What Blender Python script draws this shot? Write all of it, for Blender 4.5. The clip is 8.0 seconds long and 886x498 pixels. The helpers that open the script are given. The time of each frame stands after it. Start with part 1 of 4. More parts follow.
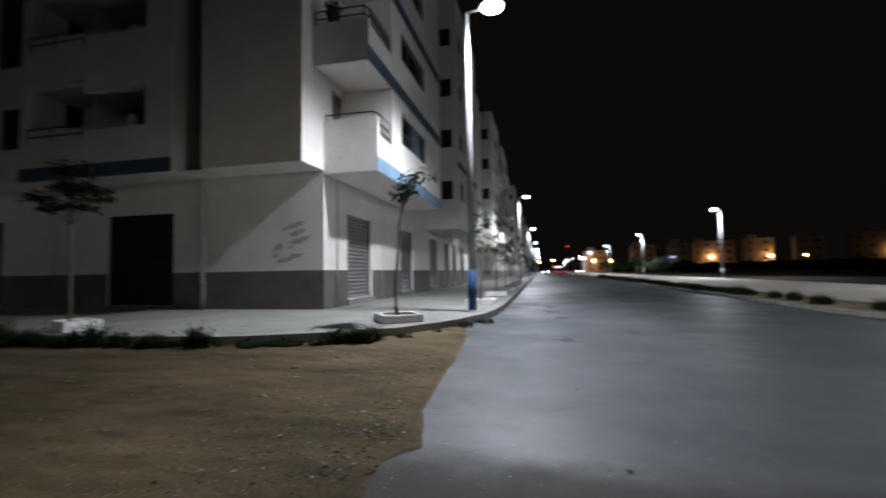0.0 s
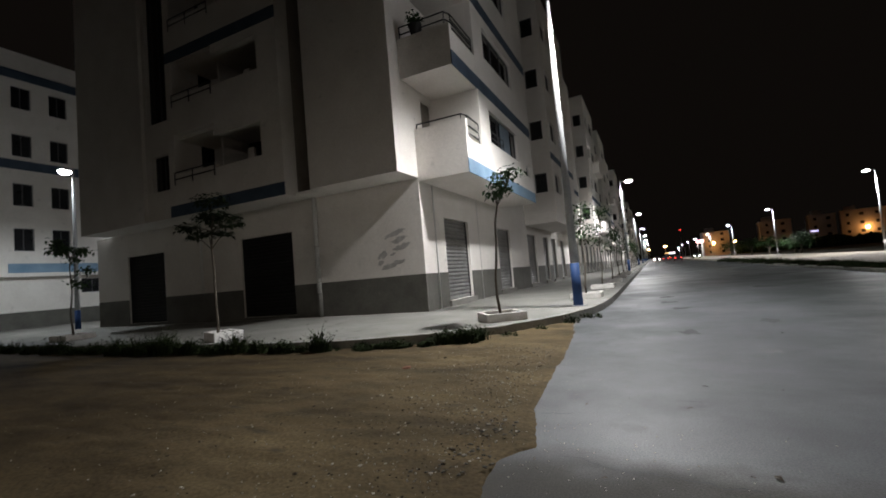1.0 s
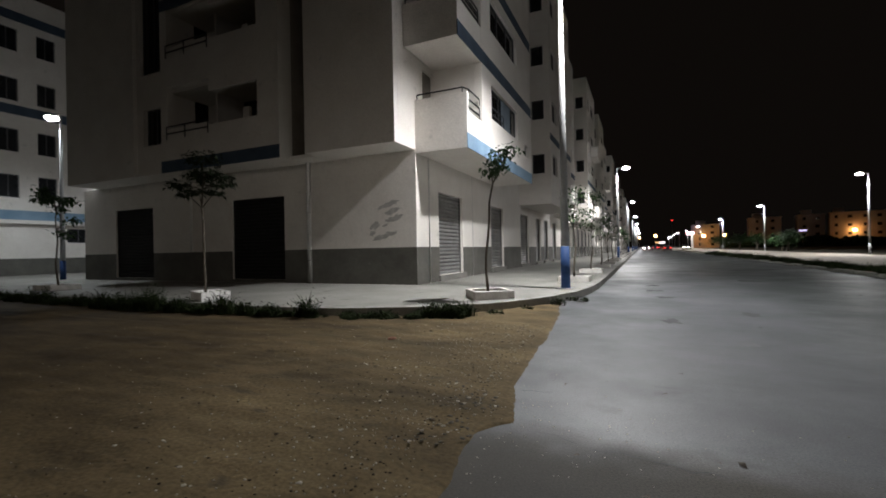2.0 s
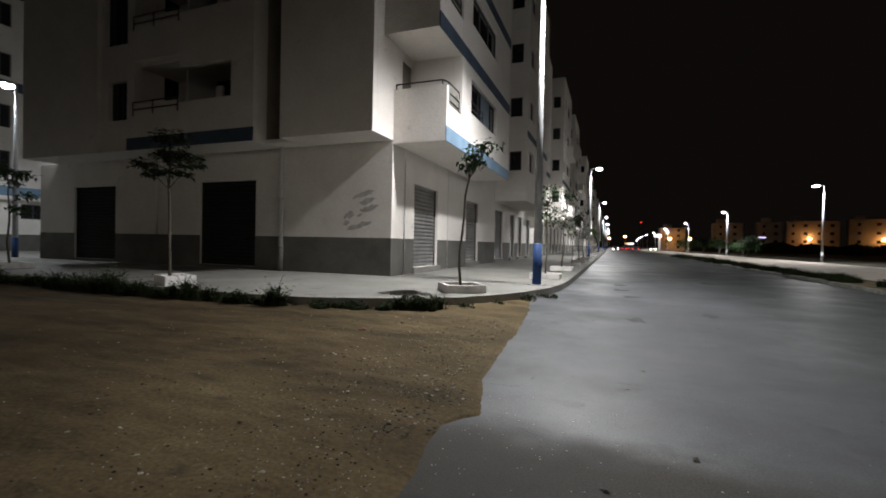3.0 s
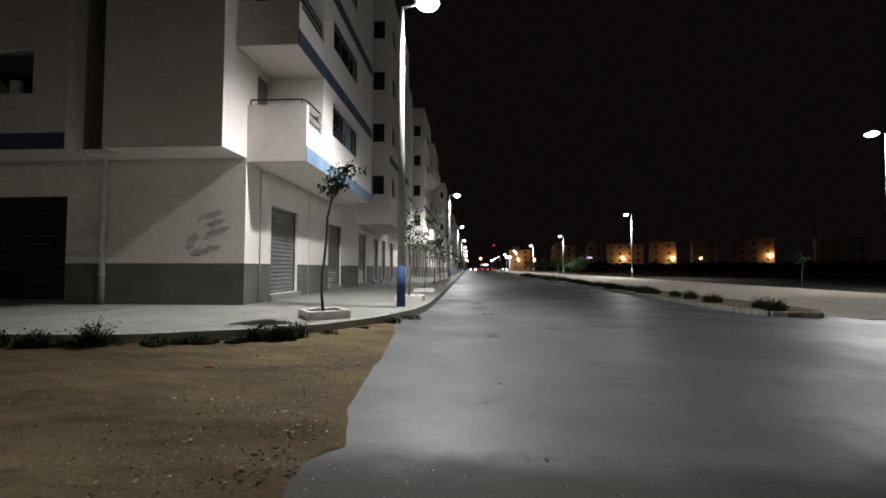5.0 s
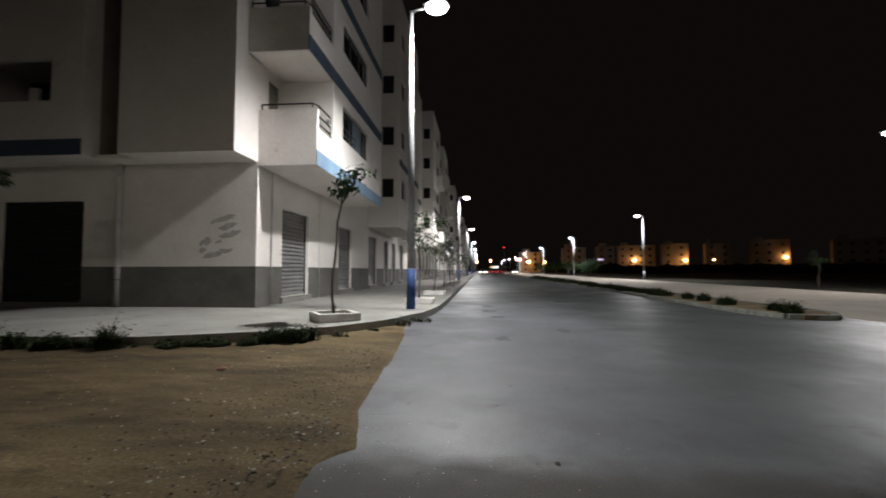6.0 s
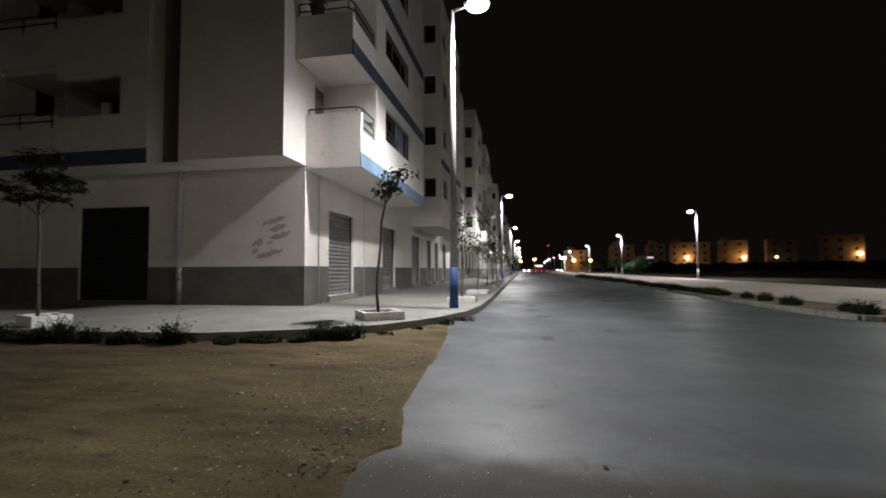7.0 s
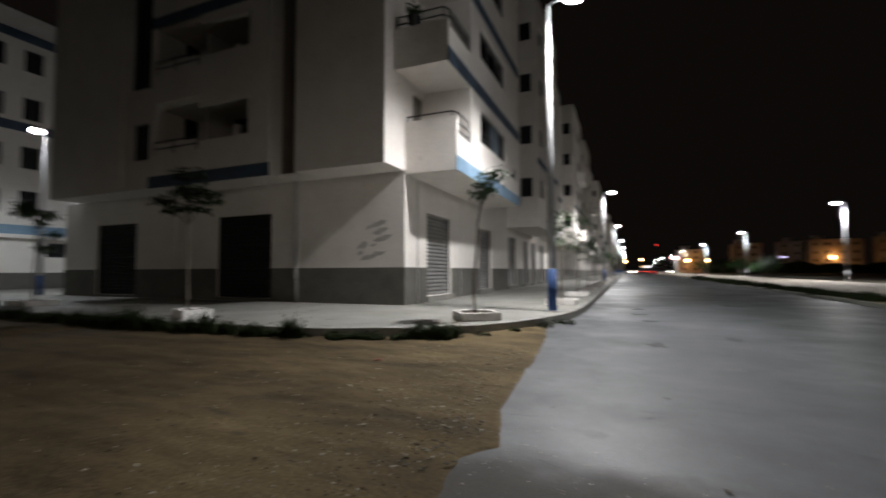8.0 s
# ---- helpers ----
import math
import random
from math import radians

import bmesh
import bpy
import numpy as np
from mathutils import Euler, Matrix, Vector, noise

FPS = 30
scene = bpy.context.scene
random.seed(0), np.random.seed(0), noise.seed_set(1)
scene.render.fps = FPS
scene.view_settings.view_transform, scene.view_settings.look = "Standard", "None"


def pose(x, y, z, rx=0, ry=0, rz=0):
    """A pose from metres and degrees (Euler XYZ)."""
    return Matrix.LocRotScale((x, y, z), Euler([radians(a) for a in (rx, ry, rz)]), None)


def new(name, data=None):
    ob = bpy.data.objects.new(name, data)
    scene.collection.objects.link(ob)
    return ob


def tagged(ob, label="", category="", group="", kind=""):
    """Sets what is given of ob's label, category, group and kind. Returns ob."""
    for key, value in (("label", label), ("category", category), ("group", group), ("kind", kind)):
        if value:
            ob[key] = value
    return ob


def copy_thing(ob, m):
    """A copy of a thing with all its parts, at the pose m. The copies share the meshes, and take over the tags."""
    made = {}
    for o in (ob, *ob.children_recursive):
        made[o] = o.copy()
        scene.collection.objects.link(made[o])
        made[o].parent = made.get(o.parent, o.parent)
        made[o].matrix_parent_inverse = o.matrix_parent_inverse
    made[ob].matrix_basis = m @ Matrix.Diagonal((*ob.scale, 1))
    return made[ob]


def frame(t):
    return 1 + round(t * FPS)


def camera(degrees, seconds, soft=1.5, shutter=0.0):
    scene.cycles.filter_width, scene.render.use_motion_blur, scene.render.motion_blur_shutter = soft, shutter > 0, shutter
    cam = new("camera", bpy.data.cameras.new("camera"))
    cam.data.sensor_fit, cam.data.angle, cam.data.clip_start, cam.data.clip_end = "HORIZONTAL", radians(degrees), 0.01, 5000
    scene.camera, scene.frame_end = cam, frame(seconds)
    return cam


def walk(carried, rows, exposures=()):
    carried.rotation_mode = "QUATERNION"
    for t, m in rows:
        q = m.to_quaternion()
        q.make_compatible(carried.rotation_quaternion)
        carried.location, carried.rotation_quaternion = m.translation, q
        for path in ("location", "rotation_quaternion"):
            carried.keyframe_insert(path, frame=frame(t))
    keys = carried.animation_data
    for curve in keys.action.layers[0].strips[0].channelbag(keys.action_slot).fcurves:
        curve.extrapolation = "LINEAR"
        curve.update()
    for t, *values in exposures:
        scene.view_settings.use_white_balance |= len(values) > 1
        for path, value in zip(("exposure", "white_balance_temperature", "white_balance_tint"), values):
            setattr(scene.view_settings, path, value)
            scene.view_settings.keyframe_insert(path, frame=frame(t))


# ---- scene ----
# Camera: stands on the roadway and turns; eye 1.15 m over the asphalt.
cam = camera(90.25, 8.0, soft=1.7, shutter=0.8)
TURNS = [  # seconds, yaw, pitch, roll
    (0.0, 12.50, 3.00, 0.97),
    (0.5, 20.74, 3.44, 2.07),
    (1.0, 25.41, 3.51, 4.90),
    (1.5, 25.44, 1.31, 2.14),
    (1.7, 25.10, 0.62, 1.74),
    (2.8, 21.44, -0.54, -0.86),
    (3.0, 20.86, -0.75, -1.18),
    (3.5, 17.18, -0.59, -1.37),
    (4.0, 12.34, -0.25, -1.13),
    (4.5, 4.96, 1.46, -0.50),
    (4.7, 3.67, 2.00, -0.25),
    (5.8, 3.15, 2.77, 0.04),
    (6.0, 4.62, 2.78, 0.07),
    (6.5, 6.69, 2.74, 0.11),
    (7.0, 10.17, 2.67, 0.29),
    (7.5, 13.50, 2.60, 0.64),
    (8.0, 22.63, 2.86, 0.23),
]
EYE = (0.0, 0.0, 1.15)
walk(cam, [(t, pose(*EYE, 90 + pitch, roll, yaw)) for t, yaw, pitch, roll in TURNS],
     exposures=[(0.0, 0.08, 6150, 10), (0.9, 0.10, 6850, 10), (8.0, 0.10, 6900, 11)])

# ---- night sky and lamps ----
world = bpy.data.worlds.new("night_sky")
scene.world = world
world.use_nodes = True
bg = world.node_tree.nodes["Background"]
bg.inputs["Color"].default_value = (1.0, 0.80, 0.70, 1)
bg.inputs["Strength"].default_value = 0.0034
LED = (0.92, 0.95, 1.0)
SODIUM = (1.0, 0.43, 0.17)
LED_WATT = 3300


def lamp_light(name, m, watt, colour, size=0.16, blend=0.45):
    """The wide downward beam of one street lamp."""
    data = bpy.data.lights.new(name, "SPOT")
    data.spot_size, data.spot_blend, data.shadow_soft_size, data.energy, data.color = radians(164), blend, size, watt, colour
    ob = new(name, data)
    ob.matrix_world = m
    return ob


# ---- materials ----
def material(name, a, b, scale=3.0, rough=0.8, bump=0.15, fine=60.0, metal=0.0, spots=None, spot_at=0.62, vary=0.0, stretch=(1, 1, 1), spec=0.5, rough2=None, grain_range=(0.82, 1.12)):
    """Two tones mixed by wide noise, fine grain, optional darker spots, and a relief."""
    m = bpy.data.materials.new(name)
    m.use_nodes = True
    nt = m.node_tree
    n, l = nt.nodes, nt.links
    bsdf = n["Principled BSDF"]
    geo = n.new("ShaderNodeNewGeometry")
    mp = n.new("ShaderNodeMapping")
    mp.inputs["Scale"].default_value = stretch
    l.new(geo.outputs["Position"], mp.inputs["Vector"])
    wide = n.new("ShaderNodeTexNoise")
    wide.inputs["Scale"].default_value, wide.inputs["Detail"].default_value, wide.inputs["Roughness"].default_value = scale, 8, 0.62
    l.new(mp.outputs["Vector"], wide.inputs["Vector"])
    ramp = n.new("ShaderNodeValToRGB")
    ramp.color_ramp.elements[0].position, ramp.color_ramp.elements[1].position = 0.33, 0.68
    ramp.color_ramp.elements[0].color, ramp.color_ramp.elements[1].color = (*a, 1), (*b, 1)
    l.new(wide.outputs["Fac"], ramp.inputs["Fac"])
    grain = n.new("ShaderNodeTexNoise")
    grain.inputs["Scale"].default_value, grain.inputs["Detail"].default_value = fine, 4
    l.new(geo.outputs["Position"], grain.inputs["Vector"])
    gm = n.new("ShaderNodeMapRange")
    gm.inputs["From Min"].default_value, gm.inputs["From Max"].default_value = 0.3, 0.7
    gm.inputs["To Min"].default_value, gm.inputs["To Max"].default_value = grain_range
    l.new(grain.outputs["Fac"], gm.inputs["Value"])
    mul = n.new("ShaderNodeMix")
    mul.data_type, mul.blend_type = "RGBA", "MULTIPLY"
    mul.inputs["Factor"].default_value = 1.0
    l.new(ramp.outputs["Color"], mul.inputs["A"])
    l.new(gm.outputs["Result"], mul.inputs["B"])
    colour = mul.outputs["Result"]
    if spots:
        sp = n.new("ShaderNodeTexNoise")
        sp.inputs["Scale"].default_value, sp.inputs["Detail"].default_value = scale * 3.7, 5
        l.new(mp.outputs["Vector"], sp.inputs["Vector"])
        st = n.new("ShaderNodeMapRange")
        st.inputs["From Min"].default_value, st.inputs["From Max"].default_value = spot_at, spot_at + 0.1
        l.new(sp.outputs["Fac"], st.inputs["Value"])
        mx = n.new("ShaderNodeMix")
        mx.data_type = "RGBA"
        l.new(st.outputs["Result"], mx.inputs["Factor"])
        l.new(colour, mx.inputs["A"])
        mx.inputs["B"].default_value = (*spots, 1)
        colour = mx.outputs["Result"]
    if vary:
        info = n.new("ShaderNodeNewGeometry")
        vr = n.new("ShaderNodeMapRange")
        vr.inputs["To Min"].default_value, vr.inputs["To Max"].default_value = 1 - vary, 1 + vary
        l.new(info.outputs["Random Per Island"], vr.inputs["Value"])
        vm = n.new("ShaderNodeMix")
        vm.data_type, vm.blend_type = "RGBA", "MULTIPLY"
        vm.inputs["Factor"].default_value = 1.0
        l.new(colour, vm.inputs["A"])
        l.new(vr.outputs["Result"], vm.inputs["B"])
        colour = vm.outputs["Result"]
    l.new(colour, bsdf.inputs["Base Color"])
    rr = n.new("ShaderNodeMapRange")
    rr.inputs["From Min"].default_value, rr.inputs["From Max"].default_value = 0.3, 0.7
    rr.inputs["To Min"].default_value, rr.inputs["To Max"].default_value = rough, rough if rough2 is None else rough2
    l.new(wide.outputs["Fac"], rr.inputs["Value"])
    l.new(rr.outputs["Result"], bsdf.inputs["Roughness"])
    bsdf.inputs["Metallic"].default_value = metal
    bsdf.inputs["Specular IOR Level"].default_value = spec
    if bump:
        add = n.new("ShaderNodeMath")
        add.operation = "ADD"
        l.new(wide.outputs["Fac"], add.inputs[0])
        l.new(grain.outputs["Fac"], add.inputs[1])
        bp = n.new("ShaderNodeBump")
        bp.inputs["Strength"].default_value, bp.inputs["Distance"].default_value = bump, 0.02
        l.new(add.outputs["Value"], bp.inputs["Height"])
        l.new(bp.outputs["Normal"], bsdf.inputs["Normal"])
    return m


def glow(name, colour, strength):
    m = bpy.data.materials.new(name)
    m.use_nodes = True
    bsdf = m.node_tree.nodes["Principled BSDF"]
    bsdf.inputs["Base Color"].default_value = (*colour, 1)
    bsdf.inputs["Emission Color"].default_value = (*colour, 1)
    bsdf.inputs["Emission Strength"].default_value = strength
    return m


M_PLASTER = material("white_plaster", (0.76, 0.718, 0.672), (0.85, 0.815, 0.772), 0.9, 0.9, 0.10, 45, spots=(0.62, 0.595, 0.56), spot_at=0.66)
M_SOFFIT = material("soffit_plaster", (0.76, 0.718, 0.672), (0.84, 0.805, 0.762), 1.2, 0.9, 0.08, 50)
M_DADO = material("grey_dado_paint", (0.098, 0.095, 0.084), (0.150, 0.145, 0.130), 1.3, 0.8, 0.12, 40, spots=(0.20, 0.19, 0.17), spot_at=0.67)
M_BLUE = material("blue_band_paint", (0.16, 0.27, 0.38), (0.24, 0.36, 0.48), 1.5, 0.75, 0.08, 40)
# deeper band blue: darker paint, with the missing light put into the colour too
M_SLATE_UNLIT = material("unlit_slate_band_paint", (0.040, 0.066, 0.104), (0.068, 0.102, 0.150), 1.5, 0.75, 0.08, 40)
M_LIME = material("fresh_limewash", (0.78, 0.77, 0.75), (0.86, 0.85, 0.83), 4, 0.9, 0.15, 50)
M_BLIND = material("brown_roller_blind", (0.15, 0.135, 0.115), (0.21, 0.19, 0.165), 3.0, 0.7, 0.05, 60)
# bluish reflection of the bay window glass, painted as a plain colour
M_BLUEGLINT = material("pale_blue_reflection", (0.12, 0.16, 0.20), (0.17, 0.215, 0.26), 3.0, 0.6, 0.05, 60)
# the deep recess's shade is put into this darker plaster tone
M_RECESS_SHADE = material("shaded_recess_plaster", (0.27, 0.235, 0.20), (0.36, 0.315, 0.27), 1.2, 0.9, 0.12, 40)
# leaf tone of the layered tree, darkened because that tree stands unlit
M_LEAF_UNLIT = material("unlit_leaf_tone", (0.012, 0.020, 0.009), (0.024, 0.038, 0.016), 5, 0.75, 0.0, 30, vary=0.35, spec=0.2)
M_CLOD = material("dark_earth_clod", (0.030, 0.024, 0.017), (0.075, 0.058, 0.040), 14, 0.95, 0.4, 70, vary=0.4, spec=0.1)
M_PATCH = material("dark_asphalt_patch", (0.030, 0.031, 0.033), (0.060, 0.061, 0.064), 2.5, 0.8, 0.2, 40)
M_DUST = material("pale_dust", (0.15, 0.151, 0.153), (0.20, 0.201, 0.203), 5, 0.9, 0.1, 50)
M_POSTBLUE = material("blue_post_paint", (0.012, 0.040, 0.125), (0.020, 0.060, 0.175), 3.0, 0.7, 0.08, 60, spots=(0.07, 0.08, 0.12), spot_at=0.66, spec=0.3)
M_GALV = material("galvanised_steel", (0.27, 0.275, 0.28), (0.38, 0.385, 0.39), 5.0, 0.6, 0.05, 90, metal=0.1)
M_SHUTTER = material("shutter_steel", (0.18, 0.18, 0.178), (0.30, 0.30, 0.296), 2.0, 0.42, 0.05, 70, metal=0.35, spots=(0.07, 0.068, 0.065), spot_at=0.68)
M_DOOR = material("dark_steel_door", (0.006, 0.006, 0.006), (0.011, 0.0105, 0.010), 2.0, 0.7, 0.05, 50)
M_RAIL = material("black_iron", (0.02, 0.02, 0.022), (0.04, 0.04, 0.042), 9.0, 0.5, 0.05, 80, metal=0.4)
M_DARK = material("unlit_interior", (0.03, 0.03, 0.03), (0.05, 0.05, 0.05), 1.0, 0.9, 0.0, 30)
M_FRAME = material("window_frame_paint", (0.05, 0.05, 0.055), (0.08, 0.08, 0.085), 4.0, 0.5, 0.0, 60)
M_PANE = material("window_glass", (0.012, 0.013, 0.015), (0.02, 0.021, 0.024), 0.8, 0.08, 0.0, 10)
M_CONCRETE = material("pavement_concrete", (0.18, 0.176, 0.160), (0.265, 0.257, 0.235), 0.8, 0.85, 0.18, 35, spots=(0.14, 0.136, 0.124), spot_at=0.61)
M_KERB = material("kerb_concrete", (0.19, 0.185, 0.172), (0.31, 0.30, 0.28), 2.2, 0.9, 0.3, 40, spots=(0.10, 0.095, 0.085), spot_at=0.58, vary=0.10)
M_KERBOLD = material("mossy_kerb_concrete", (0.095, 0.098, 0.082), (0.175, 0.175, 0.15), 2.2, 0.9, 0.3, 40, spots=(0.07, 0.075, 0.055), spot_at=0.55)
M_ASPHALT = material("worn_asphalt", (0.058, 0.061, 0.066), (0.122, 0.126, 0.133), 0.55, 0.62, 0.09, 85, spots=(0.044, 0.046, 0.049), spot_at=0.62, spec=0.40, rough2=0.40, grain_range=(0.62, 1.36))
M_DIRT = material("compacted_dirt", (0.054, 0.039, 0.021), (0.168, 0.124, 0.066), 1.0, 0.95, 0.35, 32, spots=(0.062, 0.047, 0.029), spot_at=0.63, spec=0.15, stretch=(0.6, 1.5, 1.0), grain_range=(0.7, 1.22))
M_SAND = material("pale_sandy_road", (0.30, 0.265, 0.22), (0.40, 0.355, 0.30), 0.5, 0.9, 0.2, 20, spec=0.2)
M_FIELD = material("dark_field_soil", (0.020, 0.018, 0.013), (0.045, 0.04, 0.028), 0.15, 1.0, 0.3, 6, spec=0.1)
M_WHITEBOX = material("whitewashed_planter", (0.52, 0.50, 0.47), (0.72, 0.70, 0.67), 4.0, 0.9, 0.2, 50, spots=(0.33, 0.31, 0.29), spot_at=0.64)
M_SOIL = material("planter_soil", (0.05, 0.04, 0.03), (0.10, 0.08, 0.06), 8, 1.0, 0.5, 60, spec=0.1)
M_BARK = material("young_bark", (0.06, 0.05, 0.04), (0.13, 0.11, 0.085), 14, 0.9, 0.4, 90)
M_LEAF = material("tree_leaf", (0.022, 0.050, 0.017), (0.042, 0.085, 0.028), 5, 0.7, 0.0, 30, vary=0.35, spec=0.25)
M_WEED = material("weed_blade", (0.010, 0.016, 0.006), (0.028, 0.040, 0.015), 5, 0.9, 0.0, 30, vary=0.4, spec=0.1)
M_STONE = material("loose_stone", (0.22, 0.20, 0.17), (0.42, 0.385, 0.335), 12, 0.9, 0.3, 70, vary=0.3)
M_RUBBLE = material("asphalt_crumb", (0.035, 0.030, 0.024), (0.085, 0.074, 0.058), 14, 0.9, 0.3, 70)
M_BRICKBIT = material("broken_brick", (0.16, 0.07, 0.045), (0.26, 0.12, 0.08), 15, 0.9, 0.3, 70)
M_SMEAR = material("grey_wall_smear", (0.38, 0.365, 0.345), (0.56, 0.54, 0.52), 7.0, 0.9, 0.05, 45)
M_PIPE = material("painted_pipe", (0.55, 0.54, 0.52), (0.68, 0.67, 0.65), 3.0, 0.6, 0.05, 50)
M_FARWALL = material("ochre_far_wall", (0.31, 0.285, 0.265), (0.40, 0.37, 0.345), 0.3, 0.9, 0.0, 8)
M_HEAD = material("lamp_housing", (0.30, 0.30, 0.31), (0.40, 0.40, 0.41), 8, 0.5, 0.0, 60, metal=0.3)
M_LEDGLOW = glow("led_diffuser", LED, 90)
M_SODGLOW = glow("sodium_globe", (1.0, 0.45, 0.13), 60)
M_RED = glow("red_light", (1.0, 0.05, 0.04), 1.6)
M_WHITEGLOW = glow("headlight_glow", (1.0, 0.93, 0.82), 25)
M_SIGN = glow("lit_sign", (0.9, 0.8, 1.0), 4)
M_CARPAINT = material("dark_car_paint", (0.02, 0.022, 0.028), (0.03, 0.032, 0.04), 3, 0.25, 0.0, 40)
M_TYRE = material("tyre_rubber", (0.015, 0.015, 0.015), (0.025, 0.025, 0.025), 9, 0.8, 0.0, 60)


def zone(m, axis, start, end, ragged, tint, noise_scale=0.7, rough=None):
    """Tints a surface beyond an uneven line, between start and end along the axis, for wear and for light falloff kept
    in the colour; may give it another gloss.
    """
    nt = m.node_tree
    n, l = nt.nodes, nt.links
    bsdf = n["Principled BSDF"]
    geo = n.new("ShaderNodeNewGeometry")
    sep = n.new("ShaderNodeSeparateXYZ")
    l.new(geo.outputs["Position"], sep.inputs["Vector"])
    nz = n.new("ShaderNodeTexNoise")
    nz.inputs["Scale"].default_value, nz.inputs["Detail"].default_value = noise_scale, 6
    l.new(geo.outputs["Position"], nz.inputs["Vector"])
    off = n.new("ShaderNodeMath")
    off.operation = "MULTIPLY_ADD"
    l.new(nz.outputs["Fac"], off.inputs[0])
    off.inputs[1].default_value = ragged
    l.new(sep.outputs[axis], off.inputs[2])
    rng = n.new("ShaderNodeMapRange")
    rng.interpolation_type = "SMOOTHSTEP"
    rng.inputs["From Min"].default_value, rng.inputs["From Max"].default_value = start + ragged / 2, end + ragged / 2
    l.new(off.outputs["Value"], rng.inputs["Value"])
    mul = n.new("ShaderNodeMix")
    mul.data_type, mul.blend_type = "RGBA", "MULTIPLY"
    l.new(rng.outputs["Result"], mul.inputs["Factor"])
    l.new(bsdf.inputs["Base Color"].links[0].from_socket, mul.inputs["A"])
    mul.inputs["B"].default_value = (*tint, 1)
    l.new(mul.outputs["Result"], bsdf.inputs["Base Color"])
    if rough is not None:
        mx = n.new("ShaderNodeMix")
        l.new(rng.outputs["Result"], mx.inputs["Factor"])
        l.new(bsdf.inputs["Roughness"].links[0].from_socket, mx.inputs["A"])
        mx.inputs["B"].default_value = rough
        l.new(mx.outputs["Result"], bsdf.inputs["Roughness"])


zone(M_ASPHALT, "X", 0.6, 4.2, 2.4, (0.36, 0.40, 0.36))          # right lane: dark greenish asphalt, part of it lamp and lens falloff put into colour
zone(M_ASPHALT, "Y", 2.95, 2.40, 0.7, (0.47, 0.40, 0.30), 1.6, 0.8)  # older, dirtier surfacing before the seam
zone(M_DIRT, "X", -2.0, -5.5, 1.8, (0.50, 0.48, 0.45))          # earth darkened leftwards, lens falloff put into its colour; pale dust by the asphalt


# ---- building blocks ----
def part(name, bm, mat, parent=None, label="", smooth=False):
    """One bmesh as one mesh object, under a thing or a part."""
    me = bpy.data.meshes.new(name)
    bmesh.ops.recalc_face_normals(bm, faces=bm.faces)
    bm.to_mesh(me)
    bm.free()
    me.materials.append(mat)
    if smooth:
        me.polygons.foreach_set("use_smooth", [True] * len(me.polygons))
    ob = new(name, me)
    if parent:
        ob.parent = parent
    if label:
        ob["label"] = label
    return ob


def thing(name, label, category, at=(0, 0, 0), group="", kind=""):
    ob = new(name)
    ob.matrix_basis = pose(*at)
    return tagged(ob, label, category, group, kind)


def box(bm, x0, x1, y0, y1, z0, z1, bevel=0.0):
    made = bmesh.ops.create_cube(bm, size=1.0, matrix=Matrix.Translation(((x0 + x1) / 2, (y0 + y1) / 2, (z0 + z1) / 2)) @ Matrix.Diagonal((abs(x1 - x0), abs(y1 - y0), abs(z1 - z0), 1)))
    if bevel:
        edges = {e for v in made["verts"] for e in v.link_edges}
        bmesh.ops.bevel(bm, geom=list(edges), offset=bevel, segments=2, profile=0.6, affect="EDGES")
    return bm


def boxes(*rows, bevel=0.0):
    bm = bmesh.new()
    for r in rows:
        box(bm, *r, bevel=bevel)
    return bm


def tube(bm, pts, radii, sides=8):
    """A tapered tube along points, closed at both ends."""
    pts = [Vector(p) for p in pts]
    rings = []
    for i, p in enumerate(pts):
        d = (pts[min(i + 1, len(pts) - 1)] - pts[max(i - 1, 0)]).normalized()
        side = d.cross(Vector((0.31, 0.95, 0.07))).normalized()
        up = d.cross(side)
        r = radii[i] if isinstance(radii, (list, tuple)) else radii
        rings.append([bm.verts.new(p + r * (math.cos(a) * side + math.sin(a) * up)) for a in (2 * math.pi * k / sides for k in range(sides))])
    for a, b in zip(rings, rings[1:]):
        for k in range(sides):
            bm.faces.new((a[k], a[(k + 1) % sides], b[(k + 1) % sides], b[k]))
    bm.faces.new(rings[0][::-1])
    bm.faces.new(rings[-1])
    return bm


